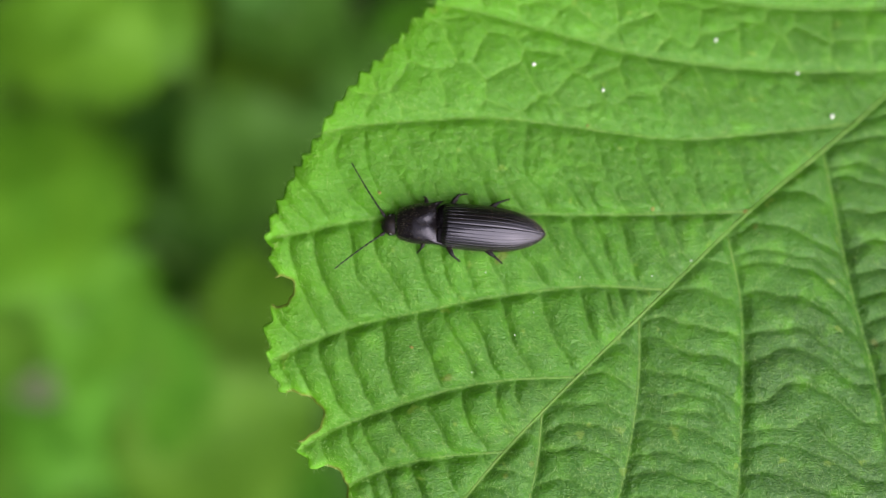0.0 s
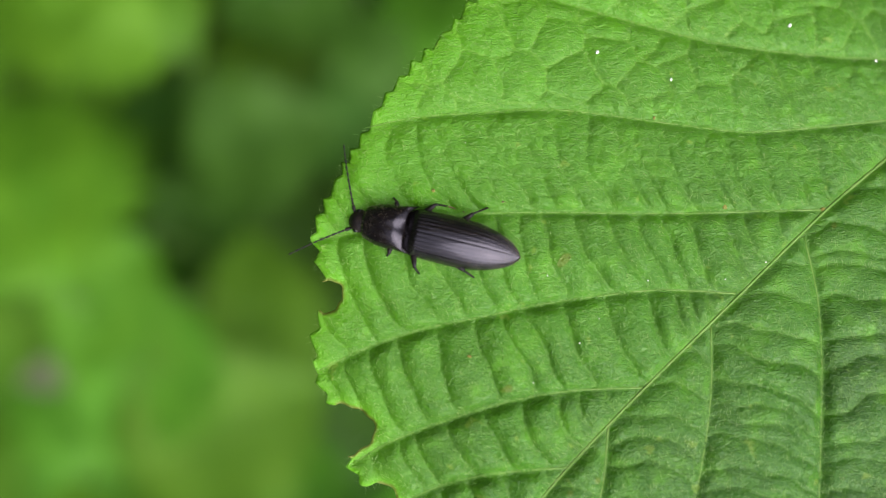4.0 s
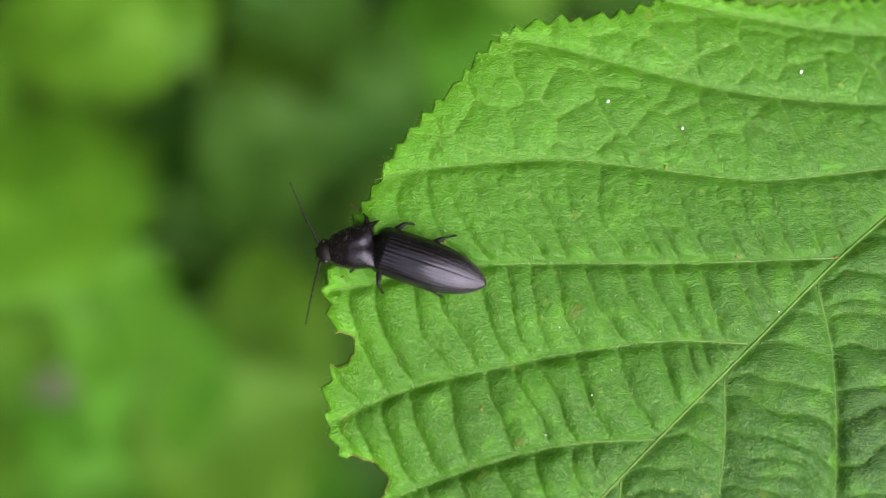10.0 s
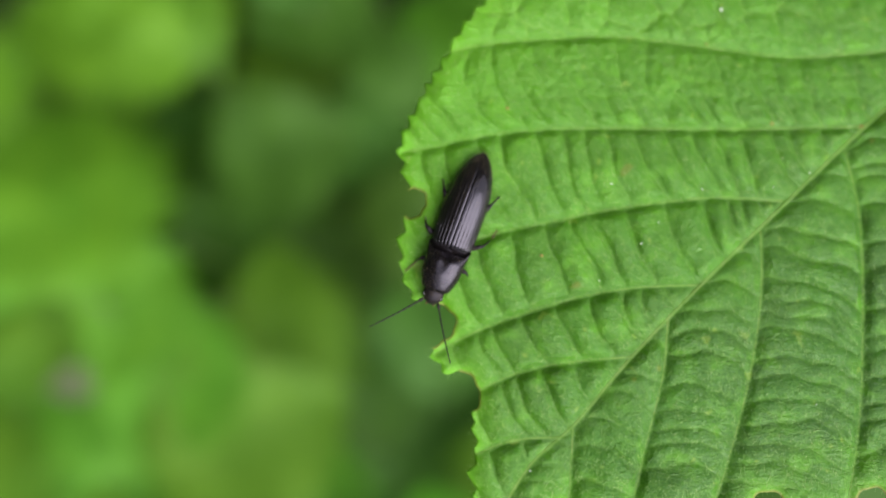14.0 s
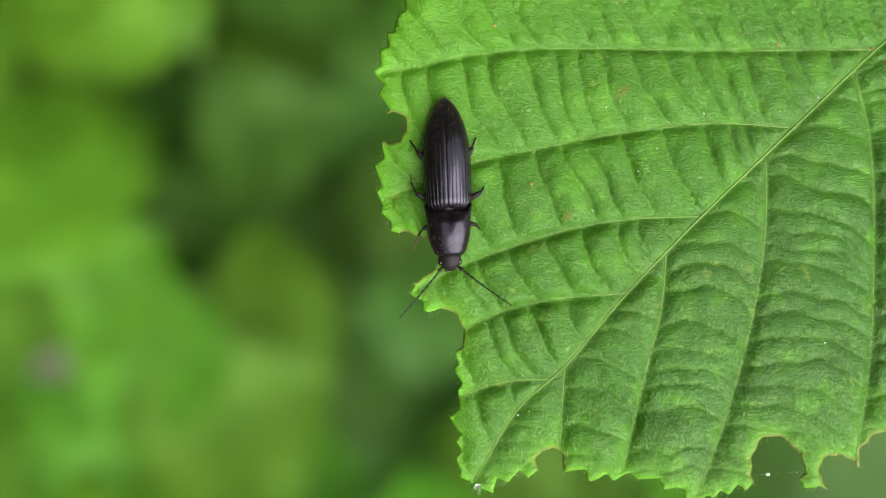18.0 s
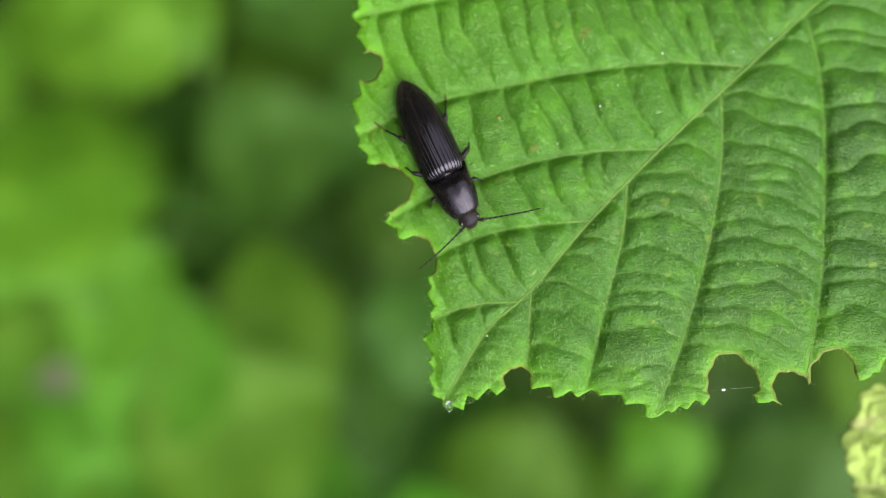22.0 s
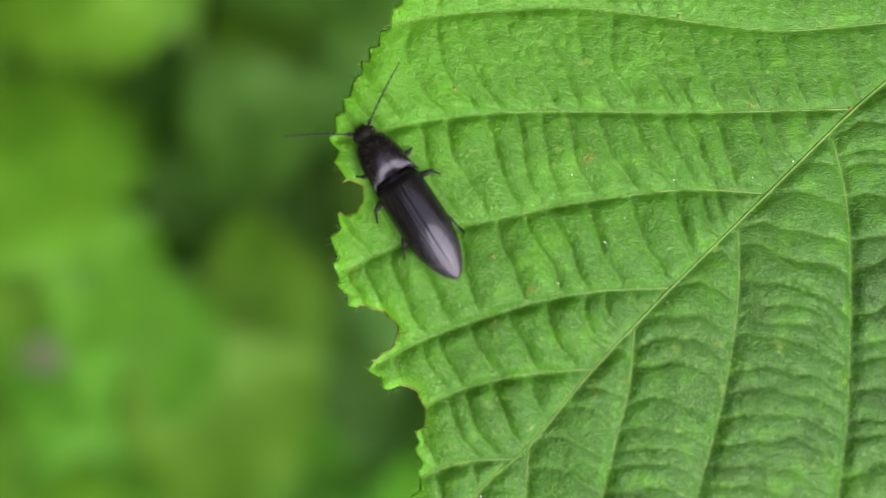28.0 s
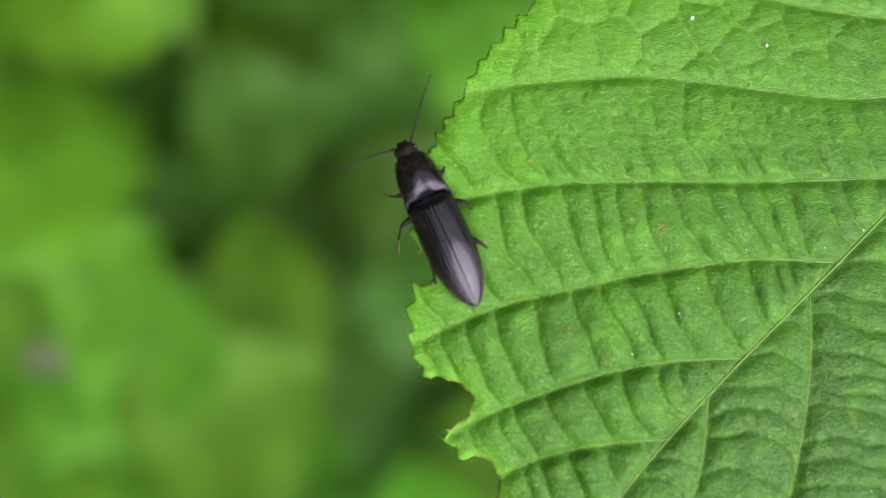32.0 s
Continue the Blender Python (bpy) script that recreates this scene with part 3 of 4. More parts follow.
    return leaf


hazel_leaf()


def specks():
    rng = random.Random(3)
    for i, (x, y, r) in enumerate([(7.3, 14.8, .24), (12.9, 12.8, .2), (22.6, 17.3, .24), (29.7, 14.7, .2), (32.3, 11.0, .3), (-2.6, 7.9, .07), (10.7, -2.2, .09), (3.3, -1.8, .09),
                                   (7.0, -4.9, .08), (19.6, -0.9, .11), (18.7, -19.1, .08), (16.3, -2.1, .08), (-3.4, -24.4, .10), (2.2, -9.5, .10), (5.5, -6.6, .09)]):
        big = r > 0.2
        ob = new("fluff_speck", mesh_of("fluff_speck", *blob(0.62 * r * MM, r * 0.46 * MM, r * 0.4 * MM, 12, 8, 0.6, i), SPECK))
        ob.matrix_world = BASE @ Matrix.Translation(at_leaf([(x, y)], r * 0.3)[0]) @ pose(0, 0, 0, 0, 0, rng.uniform(0, 180))
        tagged(ob, "tiny white speck of plant fluff on the leaf" if big else "minute pale grain of dust on the leaf", "speck", "specks on the leaf")
    for x, y, r in [(-5.0, 4.4, .17), (16.6, 3.2, .2), (-2.4, -7.5, .15), (11.6, 9.9, .13), (24.3, 3.0, .22)]:
        ob = new("rust_spot", mesh_of("rust_spot", *blob(r * MM, r * 0.75 * MM, 0.05 * MM, 12, 6, 0.7, x), RUST))
        ob.matrix_world = BASE @ Matrix.Translation(at_leaf([(x, y)], 0.03)[0]) @ pose(0, 0, 0, 0, 0, rng.uniform(0, 180))
        tagged(ob, "small rusty brown spot on the green leaf", "spot", "rusty spots on the leaf")
    drop = new("water_drop", mesh_of("water_drop", *blob(0.3 * MM, 0.42 * MM, 0.3 * MM, 20, 14), WATER))
    drop.matrix_world = BASE @ Matrix.Translation(at_leaf([(-6.35, -29.75)], 0.16)[0])
    tagged(drop, "clear water drop hanging at the leaf tip", "water drop")
    # a strand of spider silk across an eaten gap, with a bright bead on it
    silk = new("spider_strand")
    silk.matrix_world = BASE
    tagged(silk, "fine spider strand with a bright bead across an eaten gap", "spider silk")
    a, b = at_leaf([(13.2, -28.5)])[0], at_leaf([(16.6, -28.2)])[0]
    part("strand", mesh_of("strand", *tube([a, (a + b) / 2 - Vector((0, 0, 0.0001)), b], 0.0000018, 5), SPECK), silk)
    bead = [tuple(a * 0.68 + b * 0.32 + Vector(q)) for q in blob(0.00016, 0.0001, 0.0001, 10, 7)[0]]
    part("bead", mesh_of("bead", bead, blob(1, 1, 1, 10, 7)[1], SPECK), silk, "tiny bright bead")


specks()


def curled_leaf():
    """A pale, crinkled leaf of the same shrub that stands up beside the first."""
    leaf = new("curled_leaf")
    leaf.matrix_world = BASE @ pose(0.0410, -0.0398, -0.009, 0, 0, 12)
    tagged(leaf, "pale yellow-green crinkled leaf with a withered tan patch", "leaf")
    rings, seg = 90, 320
    vs, fs, vein, pale, rim = [(0, 0, 0.001)], [], [0.0], [0.0], [0.9]
    for i in range(1, rings + 1):
        s = i / rings
        for k in range(seg):
            a = 2 * math.pi * k / seg
            tooth = 0.9 * abs(math.sin(8.5 * a + 0.6 * math.sin(3 * a))) + 0.45 * abs(math.sin(23 * a)) + 0.25 * noise.noise(Vector((9 * math.cos(a), 9 * math.sin(a), 1)))
            r = (11.6 + 1.0 * math.sin(5 * a + 1) + tooth * s**3) * s
            x, y = r * math.cos(a) * 0.92, r * math.sin(a) * 1.25
            q = Vector((x, y, 0))
            fold = 1.3 * abs(math.sin(8.5 * a + 0.9 * math.sin(3 * s))) ** 0.7 * s
            crease = 0.55 * abs(noise.noise(q * 0.8)) + 0.5 * abs(noise.noise(q * 1.5 + Vector((4, 0, 0)))) + 0.25 * abs(noise.noise(q * 3.1))
            z = fold + 1.15 * crease + 0.5 * noise.noise(q * 0.3) - 1.9 * s**3 + 0.4
            vs.append((x * MM, y * MM, z * MM))
            vein.append(min(0.9, 0.8 * math.exp(-((math.sin(8.5 * a + 0.9 * math.sin(3 * s)) / 0.16) ** 2)) + 0.5 * math.exp(-((noise.noise(q * 1.5 + Vector((4, 0, 0))) / 0.06) ** 2))))
            pale.append(min(1, 0.25 + 0.75 * s**3))
            dry = (0.72 - s) * 3.2 + 1.4 * noise.noise(q * 0.5) + 0.7 * noise.noise(q * 1.4)
            rim.append(max(0.0, min(0.92, dry)))
    for k in range(seg):
        fs.append((0, 1 + k, 1 + (k + 1) % seg))
    for i in range(rings - 1):
        for k in range(seg):
            k2 = (k + 1) % seg
            fs.append((1 + i * seg + k, 1 + (i + 1) * seg + k, 1 + (i + 1) * seg + k2, 1 + i * seg + k2))
    me = mesh_of("blade", vs, fs, CURL)
    for name, values in (("vein", vein), ("rim", rim), ("pale", pale)):
        me.attributes.new(name, "FLOAT", "POINT").data.foreach_set("value", np.array(values, np.float32))
    blade = part("blade", me, leaf, "crinkled blade, pale at the rim and withered tan inside")
    solid = blade.modifiers.new("thickness", "SOLIDIFY")
    solid.thickness, solid.offset = 0.0002, -1
    stalk = [Vector((6, 9, 0)) * MM + Vector((s * 8, s * 14, -6 * s)) * MM for s in np.linspace(0, 1, 8)]
    part("leaf_stalk", mesh_of("leaf_stalk", *tube(stalk, 0.5 * MM, 8), VEIN), leaf)


curled_leaf()


def twig():
    """The shrub's stem that carries both leaves, up from the ground."""
    top = BASE @ (at_leaf([(60, 36)])[0] + Vector((13.5, 9, -5)) * MM)
    side = BASE @ pose(0.0410, -0.0398, -0.009, 0, 0, 12) @ (Vector((14, 22.5, -6)) * MM)
    foot = Vector((top.x + 0.07, top.y + 0.10, -0.02))
    stem = new("hazel_twig")
    tagged(stem, "thin brown hazel twig rising from the ground", "twig")
    line = smooth_line([foot, foot.lerp(top, 0.45) + Vector((0.012, 0, 0)), foot.lerp(top, 0.8) + Vector((0.006, 0.004, 0)), top, top + Vector((-0.004, -0.006, 0.02))], 0.01)
    part("stem", mesh_of("stem", *tube(line, np.linspace(4.2, 1.1, len(line)) * MM, 10), BARK), stem)
    mid = line[int(len(line) * 0.55)]
    arm = smooth_line([mid, (Vector(mid) + side) / 2 + Vector((0.01, 0, -0.004)), side], 0.008)
    part("side_shoot", mesh_of("side_shoot", *tube(arm, np.linspace(1.6, 0.7, len(arm)) * MM, 8), BARK), stem)


twig()


# ---- low plants behind, out of focus ----
def herb_blade(length, width, seed, lobes):
    """A pointed, toothed, slightly folded leaf along +y from its stalk, base at the origin."""
    rows, cols = 64, 8
    vs, fs = [], []
    for j in range(rows + 1):
        s = j / rows
        w = width / 2 * (math.sin(math.pi * s**0.75) ** 0.8 + 0.02) * (1 + 0.06 * math.sin(lobes * math.pi * 2 * s)) * (1 - 0.13 * (j % 4))
        for i in range(cols + 1):
            u = 2 * i / cols - 1
            x, y = w * u, length * s - 0.12 * length * (1 - abs(u)) * 0 + 0.0
            q = Vector((x / length * 4 + seed, y / length * 4, 0))
            z = 0.10 * length * (math.sin(math.pi * s * 0.9) - 0.9 * s**2) + 0.16 * abs(x) + 0.035 * length * noise.noise(q) + 0.003 * length * math.sin(s * 38 - abs(u) * 6)
            vs.append((x, y, z))
    for j in range(rows):
        for i in range(cols):
            a = j * (cols + 1) + i
            fs.append((a, a + 1, a + cols + 2, a + cols + 1))
    spine = [Vector(vs[j * (cols + 1) + cols // 2]) + Vector((0, 0, 0.004 * length)) for j in range(rows + 1)]
    return (vs, fs), spine


def on_view(px, py, depth):
    """A place at a depth in metres straight ahead of the first eye, at a share of the view's width right of and above its middle."""
    half = math.tan(radians(25.2))
    return BASE @ Vector(((px / 784 - 1) * half * depth, -(py - 441) / 784 * half * depth, 0.0735 - depth))


HERB_SHAPES = {}


def herb_leaf(px, py, depth, size, turn, tip, mat, shape=0):
    """A leaf of a low plant on a thin stalk; size in metres, turn its direction, tip how far it tilts up."""
    key = (shape, mat.name)
    if key not in HERB_SHAPES:
        length, width = ((1.0, 0.92), (1.0, 0.62), (1.0, 1.15))[shape]
        blade, spine = herb_blade(length, width, shape * 3.1, (6, 9, 5)[shape])
        HERB_SHAPES[key] = (mesh_of("blade", *blade, mat), mesh_of("midrib", *tube(spine, np.linspace(0.008, 0.003, len(spine)), 6), mat))
    blade, rib = HERB_SHAPES[key]
    herb = new("herb_leaf")
    centre = on_view(px, py, depth)
    lean = pose(0, 0, 0, 0, 0, turn) @ pose(0, 0, 0, tip)
    base = Matrix.Translation(centre) @ lean @ Matrix.Translation((0, -size / 2, -size * 0.05))
    herb.matrix_world = base
    part("blade", blade, herb, m=Matrix.Diagonal((size, size, size, 1)))
    part("midrib", rib, herb, m=Matrix.Diagonal((size, size, size, 1)))
    foot = base.inverted() @ Vector((base.translation.x + 0.01, base.translation.y + 0.01, -0.01))
    path = [Vector((0, 0.02 * size, -0.012 * size)), Vector((0, -0.03 * size, -0.09 * size)), foot * 0.5 + Vector((0, -0.06 * size, 0)), foot]
    part("stalk", mesh_of("stalk", *tube(smooth_line(path, 0.03), 0.0018, 6), STALK), herb)
    word = {"bright_herb_leaf": "bright yellow-green", "green_herb_leaf": "mid-green", "shady_herb_leaf": "shade-toned dark green", "withered_herb_leaf": "withered greyish-brown"}[mat.name]
    tagged(herb, f"{word} broad leaf of a low plant near the ground", "leaf", "leaves of the low plants")
    return herb


def undergrowth():
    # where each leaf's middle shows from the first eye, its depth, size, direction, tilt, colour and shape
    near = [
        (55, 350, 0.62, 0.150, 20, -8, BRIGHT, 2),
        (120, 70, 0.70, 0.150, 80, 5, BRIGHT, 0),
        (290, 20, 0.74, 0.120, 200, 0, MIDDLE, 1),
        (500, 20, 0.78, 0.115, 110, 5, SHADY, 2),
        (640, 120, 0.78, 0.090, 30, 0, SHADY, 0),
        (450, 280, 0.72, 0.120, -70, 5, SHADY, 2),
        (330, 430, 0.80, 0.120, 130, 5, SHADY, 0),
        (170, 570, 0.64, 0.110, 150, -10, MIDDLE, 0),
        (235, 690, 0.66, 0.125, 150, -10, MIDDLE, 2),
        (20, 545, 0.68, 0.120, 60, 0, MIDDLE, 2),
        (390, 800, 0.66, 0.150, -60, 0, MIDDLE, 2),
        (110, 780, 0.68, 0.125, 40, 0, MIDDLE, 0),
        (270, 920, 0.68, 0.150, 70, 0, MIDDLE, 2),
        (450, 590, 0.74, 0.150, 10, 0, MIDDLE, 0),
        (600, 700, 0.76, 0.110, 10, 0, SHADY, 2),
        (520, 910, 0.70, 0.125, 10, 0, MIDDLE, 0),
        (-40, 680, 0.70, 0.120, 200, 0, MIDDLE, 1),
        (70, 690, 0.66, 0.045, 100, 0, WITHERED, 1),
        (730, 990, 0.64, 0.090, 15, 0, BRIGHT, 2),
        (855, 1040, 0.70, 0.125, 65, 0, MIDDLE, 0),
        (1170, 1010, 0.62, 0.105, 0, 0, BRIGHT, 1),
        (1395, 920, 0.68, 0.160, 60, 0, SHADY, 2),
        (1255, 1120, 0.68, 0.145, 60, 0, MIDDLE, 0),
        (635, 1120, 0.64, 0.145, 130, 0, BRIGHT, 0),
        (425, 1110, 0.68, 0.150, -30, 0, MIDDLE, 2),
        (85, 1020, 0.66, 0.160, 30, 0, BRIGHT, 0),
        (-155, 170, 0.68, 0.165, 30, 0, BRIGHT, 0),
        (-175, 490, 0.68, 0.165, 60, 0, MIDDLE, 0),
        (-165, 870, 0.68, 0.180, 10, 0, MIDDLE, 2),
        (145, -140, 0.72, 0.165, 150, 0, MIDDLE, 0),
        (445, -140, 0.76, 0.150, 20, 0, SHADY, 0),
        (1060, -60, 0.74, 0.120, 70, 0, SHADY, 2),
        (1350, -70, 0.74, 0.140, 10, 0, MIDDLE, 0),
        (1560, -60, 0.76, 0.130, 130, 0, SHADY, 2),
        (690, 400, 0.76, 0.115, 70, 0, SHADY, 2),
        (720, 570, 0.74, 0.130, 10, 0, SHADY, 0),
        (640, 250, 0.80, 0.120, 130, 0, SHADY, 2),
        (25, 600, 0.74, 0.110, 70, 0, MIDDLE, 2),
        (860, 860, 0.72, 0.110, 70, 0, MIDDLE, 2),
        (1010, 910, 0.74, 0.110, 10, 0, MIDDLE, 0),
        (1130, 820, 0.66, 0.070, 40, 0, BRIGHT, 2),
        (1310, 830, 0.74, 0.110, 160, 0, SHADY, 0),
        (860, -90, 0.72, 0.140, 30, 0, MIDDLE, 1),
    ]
    for spec in near:
        herb_leaf(*spec)
    rng = random.Random(12)
    for j in range(9):
        for i in range(13):
            px, py = -700 + i * 240 + rng.uniform(-90, 90), -620 + j * 260 + rng.uniform(-90, 90)
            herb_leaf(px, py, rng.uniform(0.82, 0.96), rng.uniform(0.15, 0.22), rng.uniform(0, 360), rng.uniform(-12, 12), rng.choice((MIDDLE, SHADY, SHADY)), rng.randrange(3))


undergrowth()


# ---- the click beetle, in millimetres: x ahead, y to its left, z up from the leaf ----
def case_half(side):
    """One ribbed wing case, from shoulder to tip."""
    rows, cols = 90, 102
    vs, fs = [], []
    for j in range(rows + 1):
        s = j / rows
        x = 1.92 - 8.35 * s
        w = 1.62 * (0.80 + 0.20 * math.sin(math.pi / 2 * min(1, s / 0.09))) * (1.0 + 0.06 * math.sin(math.pi * min(1, s / 0.85)))
        if s > 0.42:
            k = (s - 0.42) / 0.58
            w *= max(0.0, 1 - k**2.5) ** 0.66
        if s < 0.03:
            w *= 0.94 + 2 * s
        top = 1.50 * (1 - 0.10 * ((0.36 - s) / 0.36) ** 2 if s < 0.36 else max(0.0, 1 - ((s - 0.36) / 0.64) ** 2.5 * 0.94))
        top *= 0.34 + 0.66 * math.sin(math.pi / 2 * min(1, s / 0.10)) ** 0.8
        for i in range(cols + 1):
            a = math.pi / 2 * i / cols
            n = 0.94
            yy, zz = math.sin(a) ** n, math.cos(a) ** n if i < cols else 0.0
            stria = 1 - abs(math.sin(math.pi * (i / cols) * 8.5)) ** 0.28
            edge_fade = min(1, s / 0.03) * min(1, (1 - s) / 0.06)
            g = 1 - (0.009 + 0.055 * math.exp(-((s / 0.14) ** 2))) * stria * edge_fade
            seam = 0.05 * math.exp(-((i / 1.3) ** 2))
            under = 0.14 * (i / cols) ** 8
            vs.append((x * MM, side * (w * yy * g + 0.004) * MM, (0.95 + (top * zz * g) - seam - under) * MM))
    for j in range(rows):
        for i in range(cols):
            a = j * (cols + 1) + i
            f = (a, a + 1, a + cols + 2, a + cols + 1)
            fs.append(f if side < 0 else f[::-1])
    return vs, fs


def shield():
    """The domed front shield, hinge at the origin, with its two hind corners drawn back."""
    rows, seg = 44, 64
    vs, fs = [], []
    for j in range(rows + 1):
        s = j / rows
        x = -0.22 + 3.22 * s
        w = 1.6 * (1 - 0.02 * s - 0.34 * max(0, (s - 0.35) / 0.65) ** 1.9)
        top = 1.10 * (0.80 + 0.30 * math.sin(math.pi * min(1, (s + 0.12) * 0.78))) * (1 - 0.30 * s**3)
        if s > 0.9:
            w *= 1 - 0.9 * (s - 0.9) ** 2 * 20
            top *= 1 - 0.9 * (s - 0.9) ** 2 * 26
        if s < 0.24:
            top *= 0.55 + 0.45 * math.sin(math.pi / 2 * s / 0.24)
        for k in range(seg):
            a = 2 * math.pi * k / seg
            cy, cz = math.sin(a), math.cos(a)
            yy = math.copysign(abs(cy) ** 0.95, cy) * w
            zz = (abs(cz) ** 1.0) * (top if cz > 0 else -0.85)
            corner = 0.62 * max(0.0, abs(cy) - 0.82) / 0.18 * max(0.0, 1 - s / 0.22)
            dent = 0.20 * math.exp(-((yy / 0.34) ** 2)) * max(0, 1 - s * 1.8) if cz > 0 else 0
            vs.append(((x - corner) * MM, yy * (1 + 0.10 * max(0, 1 - s / 0.2)) * MM, (zz - dent) * MM))
    for j in range(rows):
        for k in range(seg):
            k2 = (k + 1) % seg
            fs.append((j * seg + k, j * seg + k2, (j + 1) * seg + k2, (j + 1) * seg + k))
    fs.append(tuple(reversed(range(seg))))
    fs.append(tuple(range(rows * seg, (rows + 1) * seg)))
    return vs, fs


def fur(verts, faces, count, length, lean, seed, above=-1e9):
    """Short hairs on the outside of a shape, leaning one way."""
    rng = random.Random(seed)
    pieces = []
    vs = [Vector(v) for v in verts]
    while len(pieces) < count:
        f = faces[rng.randrange(len(faces))]
        if len(f) > 4:
            continue
        p = sum((vs[i] for i in f), Vector()) / len(f)
        if p.z < above:
            continue
        nrm = (vs[f[1]] - vs[f[0]]).cross(vs[f[2]] - vs[f[0]])
        if nrm.length < 1e-14:
            continue
        nrm.normalize()
        out = nrm if nrm.dot(Vector((0, p.y, p.z - 0.0006))) > 0 else -nrm
        d = (out * rng.uniform(0.25, 0.6) + Vector(lean) + Vector((rng.uniform(-.3, .3), rng.uniform(-.3, .3), 0))).normalized()
        g = length * rng.uniform(0.6, 1.3)
        pieces.append(tube([p - out * 0.00001, p + d * g], [0.0000065, 0.000002], 3))
    return joined(*pieces)


def leg(parent, name, at, side, out, femur, tibia, tarsus, knee_up, fore):
    """A leg hinged at its thigh: femur, with tibia and tarsus as its own parts, down to the leaf at z = 0."""
    hip = Vector(at)
    d = Vector((math.cos(radians(out)), side * math.sin(radians(out)), 0))
    k = d * (femur * math.cos(radians(knee_up))) + Vector((0, 0, femur * math.sin(radians(knee_up))))
    d2 = Vector((math.cos(radians(out + fore)), side * math.sin(radians(out + fore)), 0))
    z_end = -hip.z + 0.12
    fall = k.z - z_end
    reach = math.sqrt(max(0.05, tibia**2 - fall**2))
    e = k + d2 * reach
    e.z = z_end
    mid = (k + e) / 2 + Vector((0, 0, 0.12)) - d2 * 0.05
    root = part(name, mesh_of(name, *tube([q * MM for q in (Vector((0, 0, 0.1)), k * 0.35 + Vector((0, 0, 0.05)), k * 0.7, k)], [x * MM for x in (0.17, 0.22, 0.19, 0.12)], 10), LIMB), parent, m=Matrix.Translation(hip * MM))
    part("tibia", mesh_of("tibia", *tube([q * MM for q in (k, mid, e)], [x * MM for x in (0.085, 0.065, 0.075)], 8), LIMB), root)
    d3 = Vector((math.cos(radians(out + fore * 1.5)), side * math.sin(radians(out + fore * 1.5)), 0))
    line, radii = [], []
    for i in range(5):
        for u, r in ((0.0, 0.04), (0.55, 0.06), (0.9, 0.052)):
            line.append((e + d3 * (tarsus * (i + u) / 5) + Vector((0, 0, -0.02 * (i + u)))) * MM)
            radii.append(r * MM)
    pieces = [tube(line, radii, 6)]
    tip = e + d3 * tarsus + Vector((0, 0, -0.1))
    for c in (-1, 1):
        q = d3.cross(Vector((0, 0, 1))) * (0.1 * c)
        pieces.append(tube([tip * MM, (tip + d3 * 0.12 + q) * MM, (tip + d3 * 0.2 + q * 1.3 + Vector((0, 0, -0.06))) * MM], [x * MM for x in (0.03, 0.024, 0.008)], 4))
    part("tarsus", mesh_of("tarsus", *joined(*pieces), FOOT), root, "brown jointed foot with two claws")
    return root


def antenna(parent, side):
    """A thread of eleven toothed joints that reaches ahead from the head."""
    line, radii, x = [], [], 0.0
    for i in range(11):
        ln = (0.55, 0.22, 0.34, 0.47, 0.47, 0.47, 0.47, 0.47, 0.47, 0.47, 0.55)[i]
        r = 0.13 if i == 0 else 0.088 - 0.004 * i
        for s, q in ((0.03, 0.55), (0.35, 0.85), (0.8, 1.15), (0.97, 0.6)):
            u = x + ln * s
            line.append(Vector((u, side * 0.010 * u * u, 0.05 * math.sin(u * 0.7))) * MM)
            radii.append(q * r * MM)
        x += ln
    return part("antenna", mesh_of("antenna", *tube(line, radii, 8, 0.8), LIMB), parent, "thin dark jointed antenna", Matrix.Translation(Vector((3.75, side * 0.55, 0.02)) * MM))


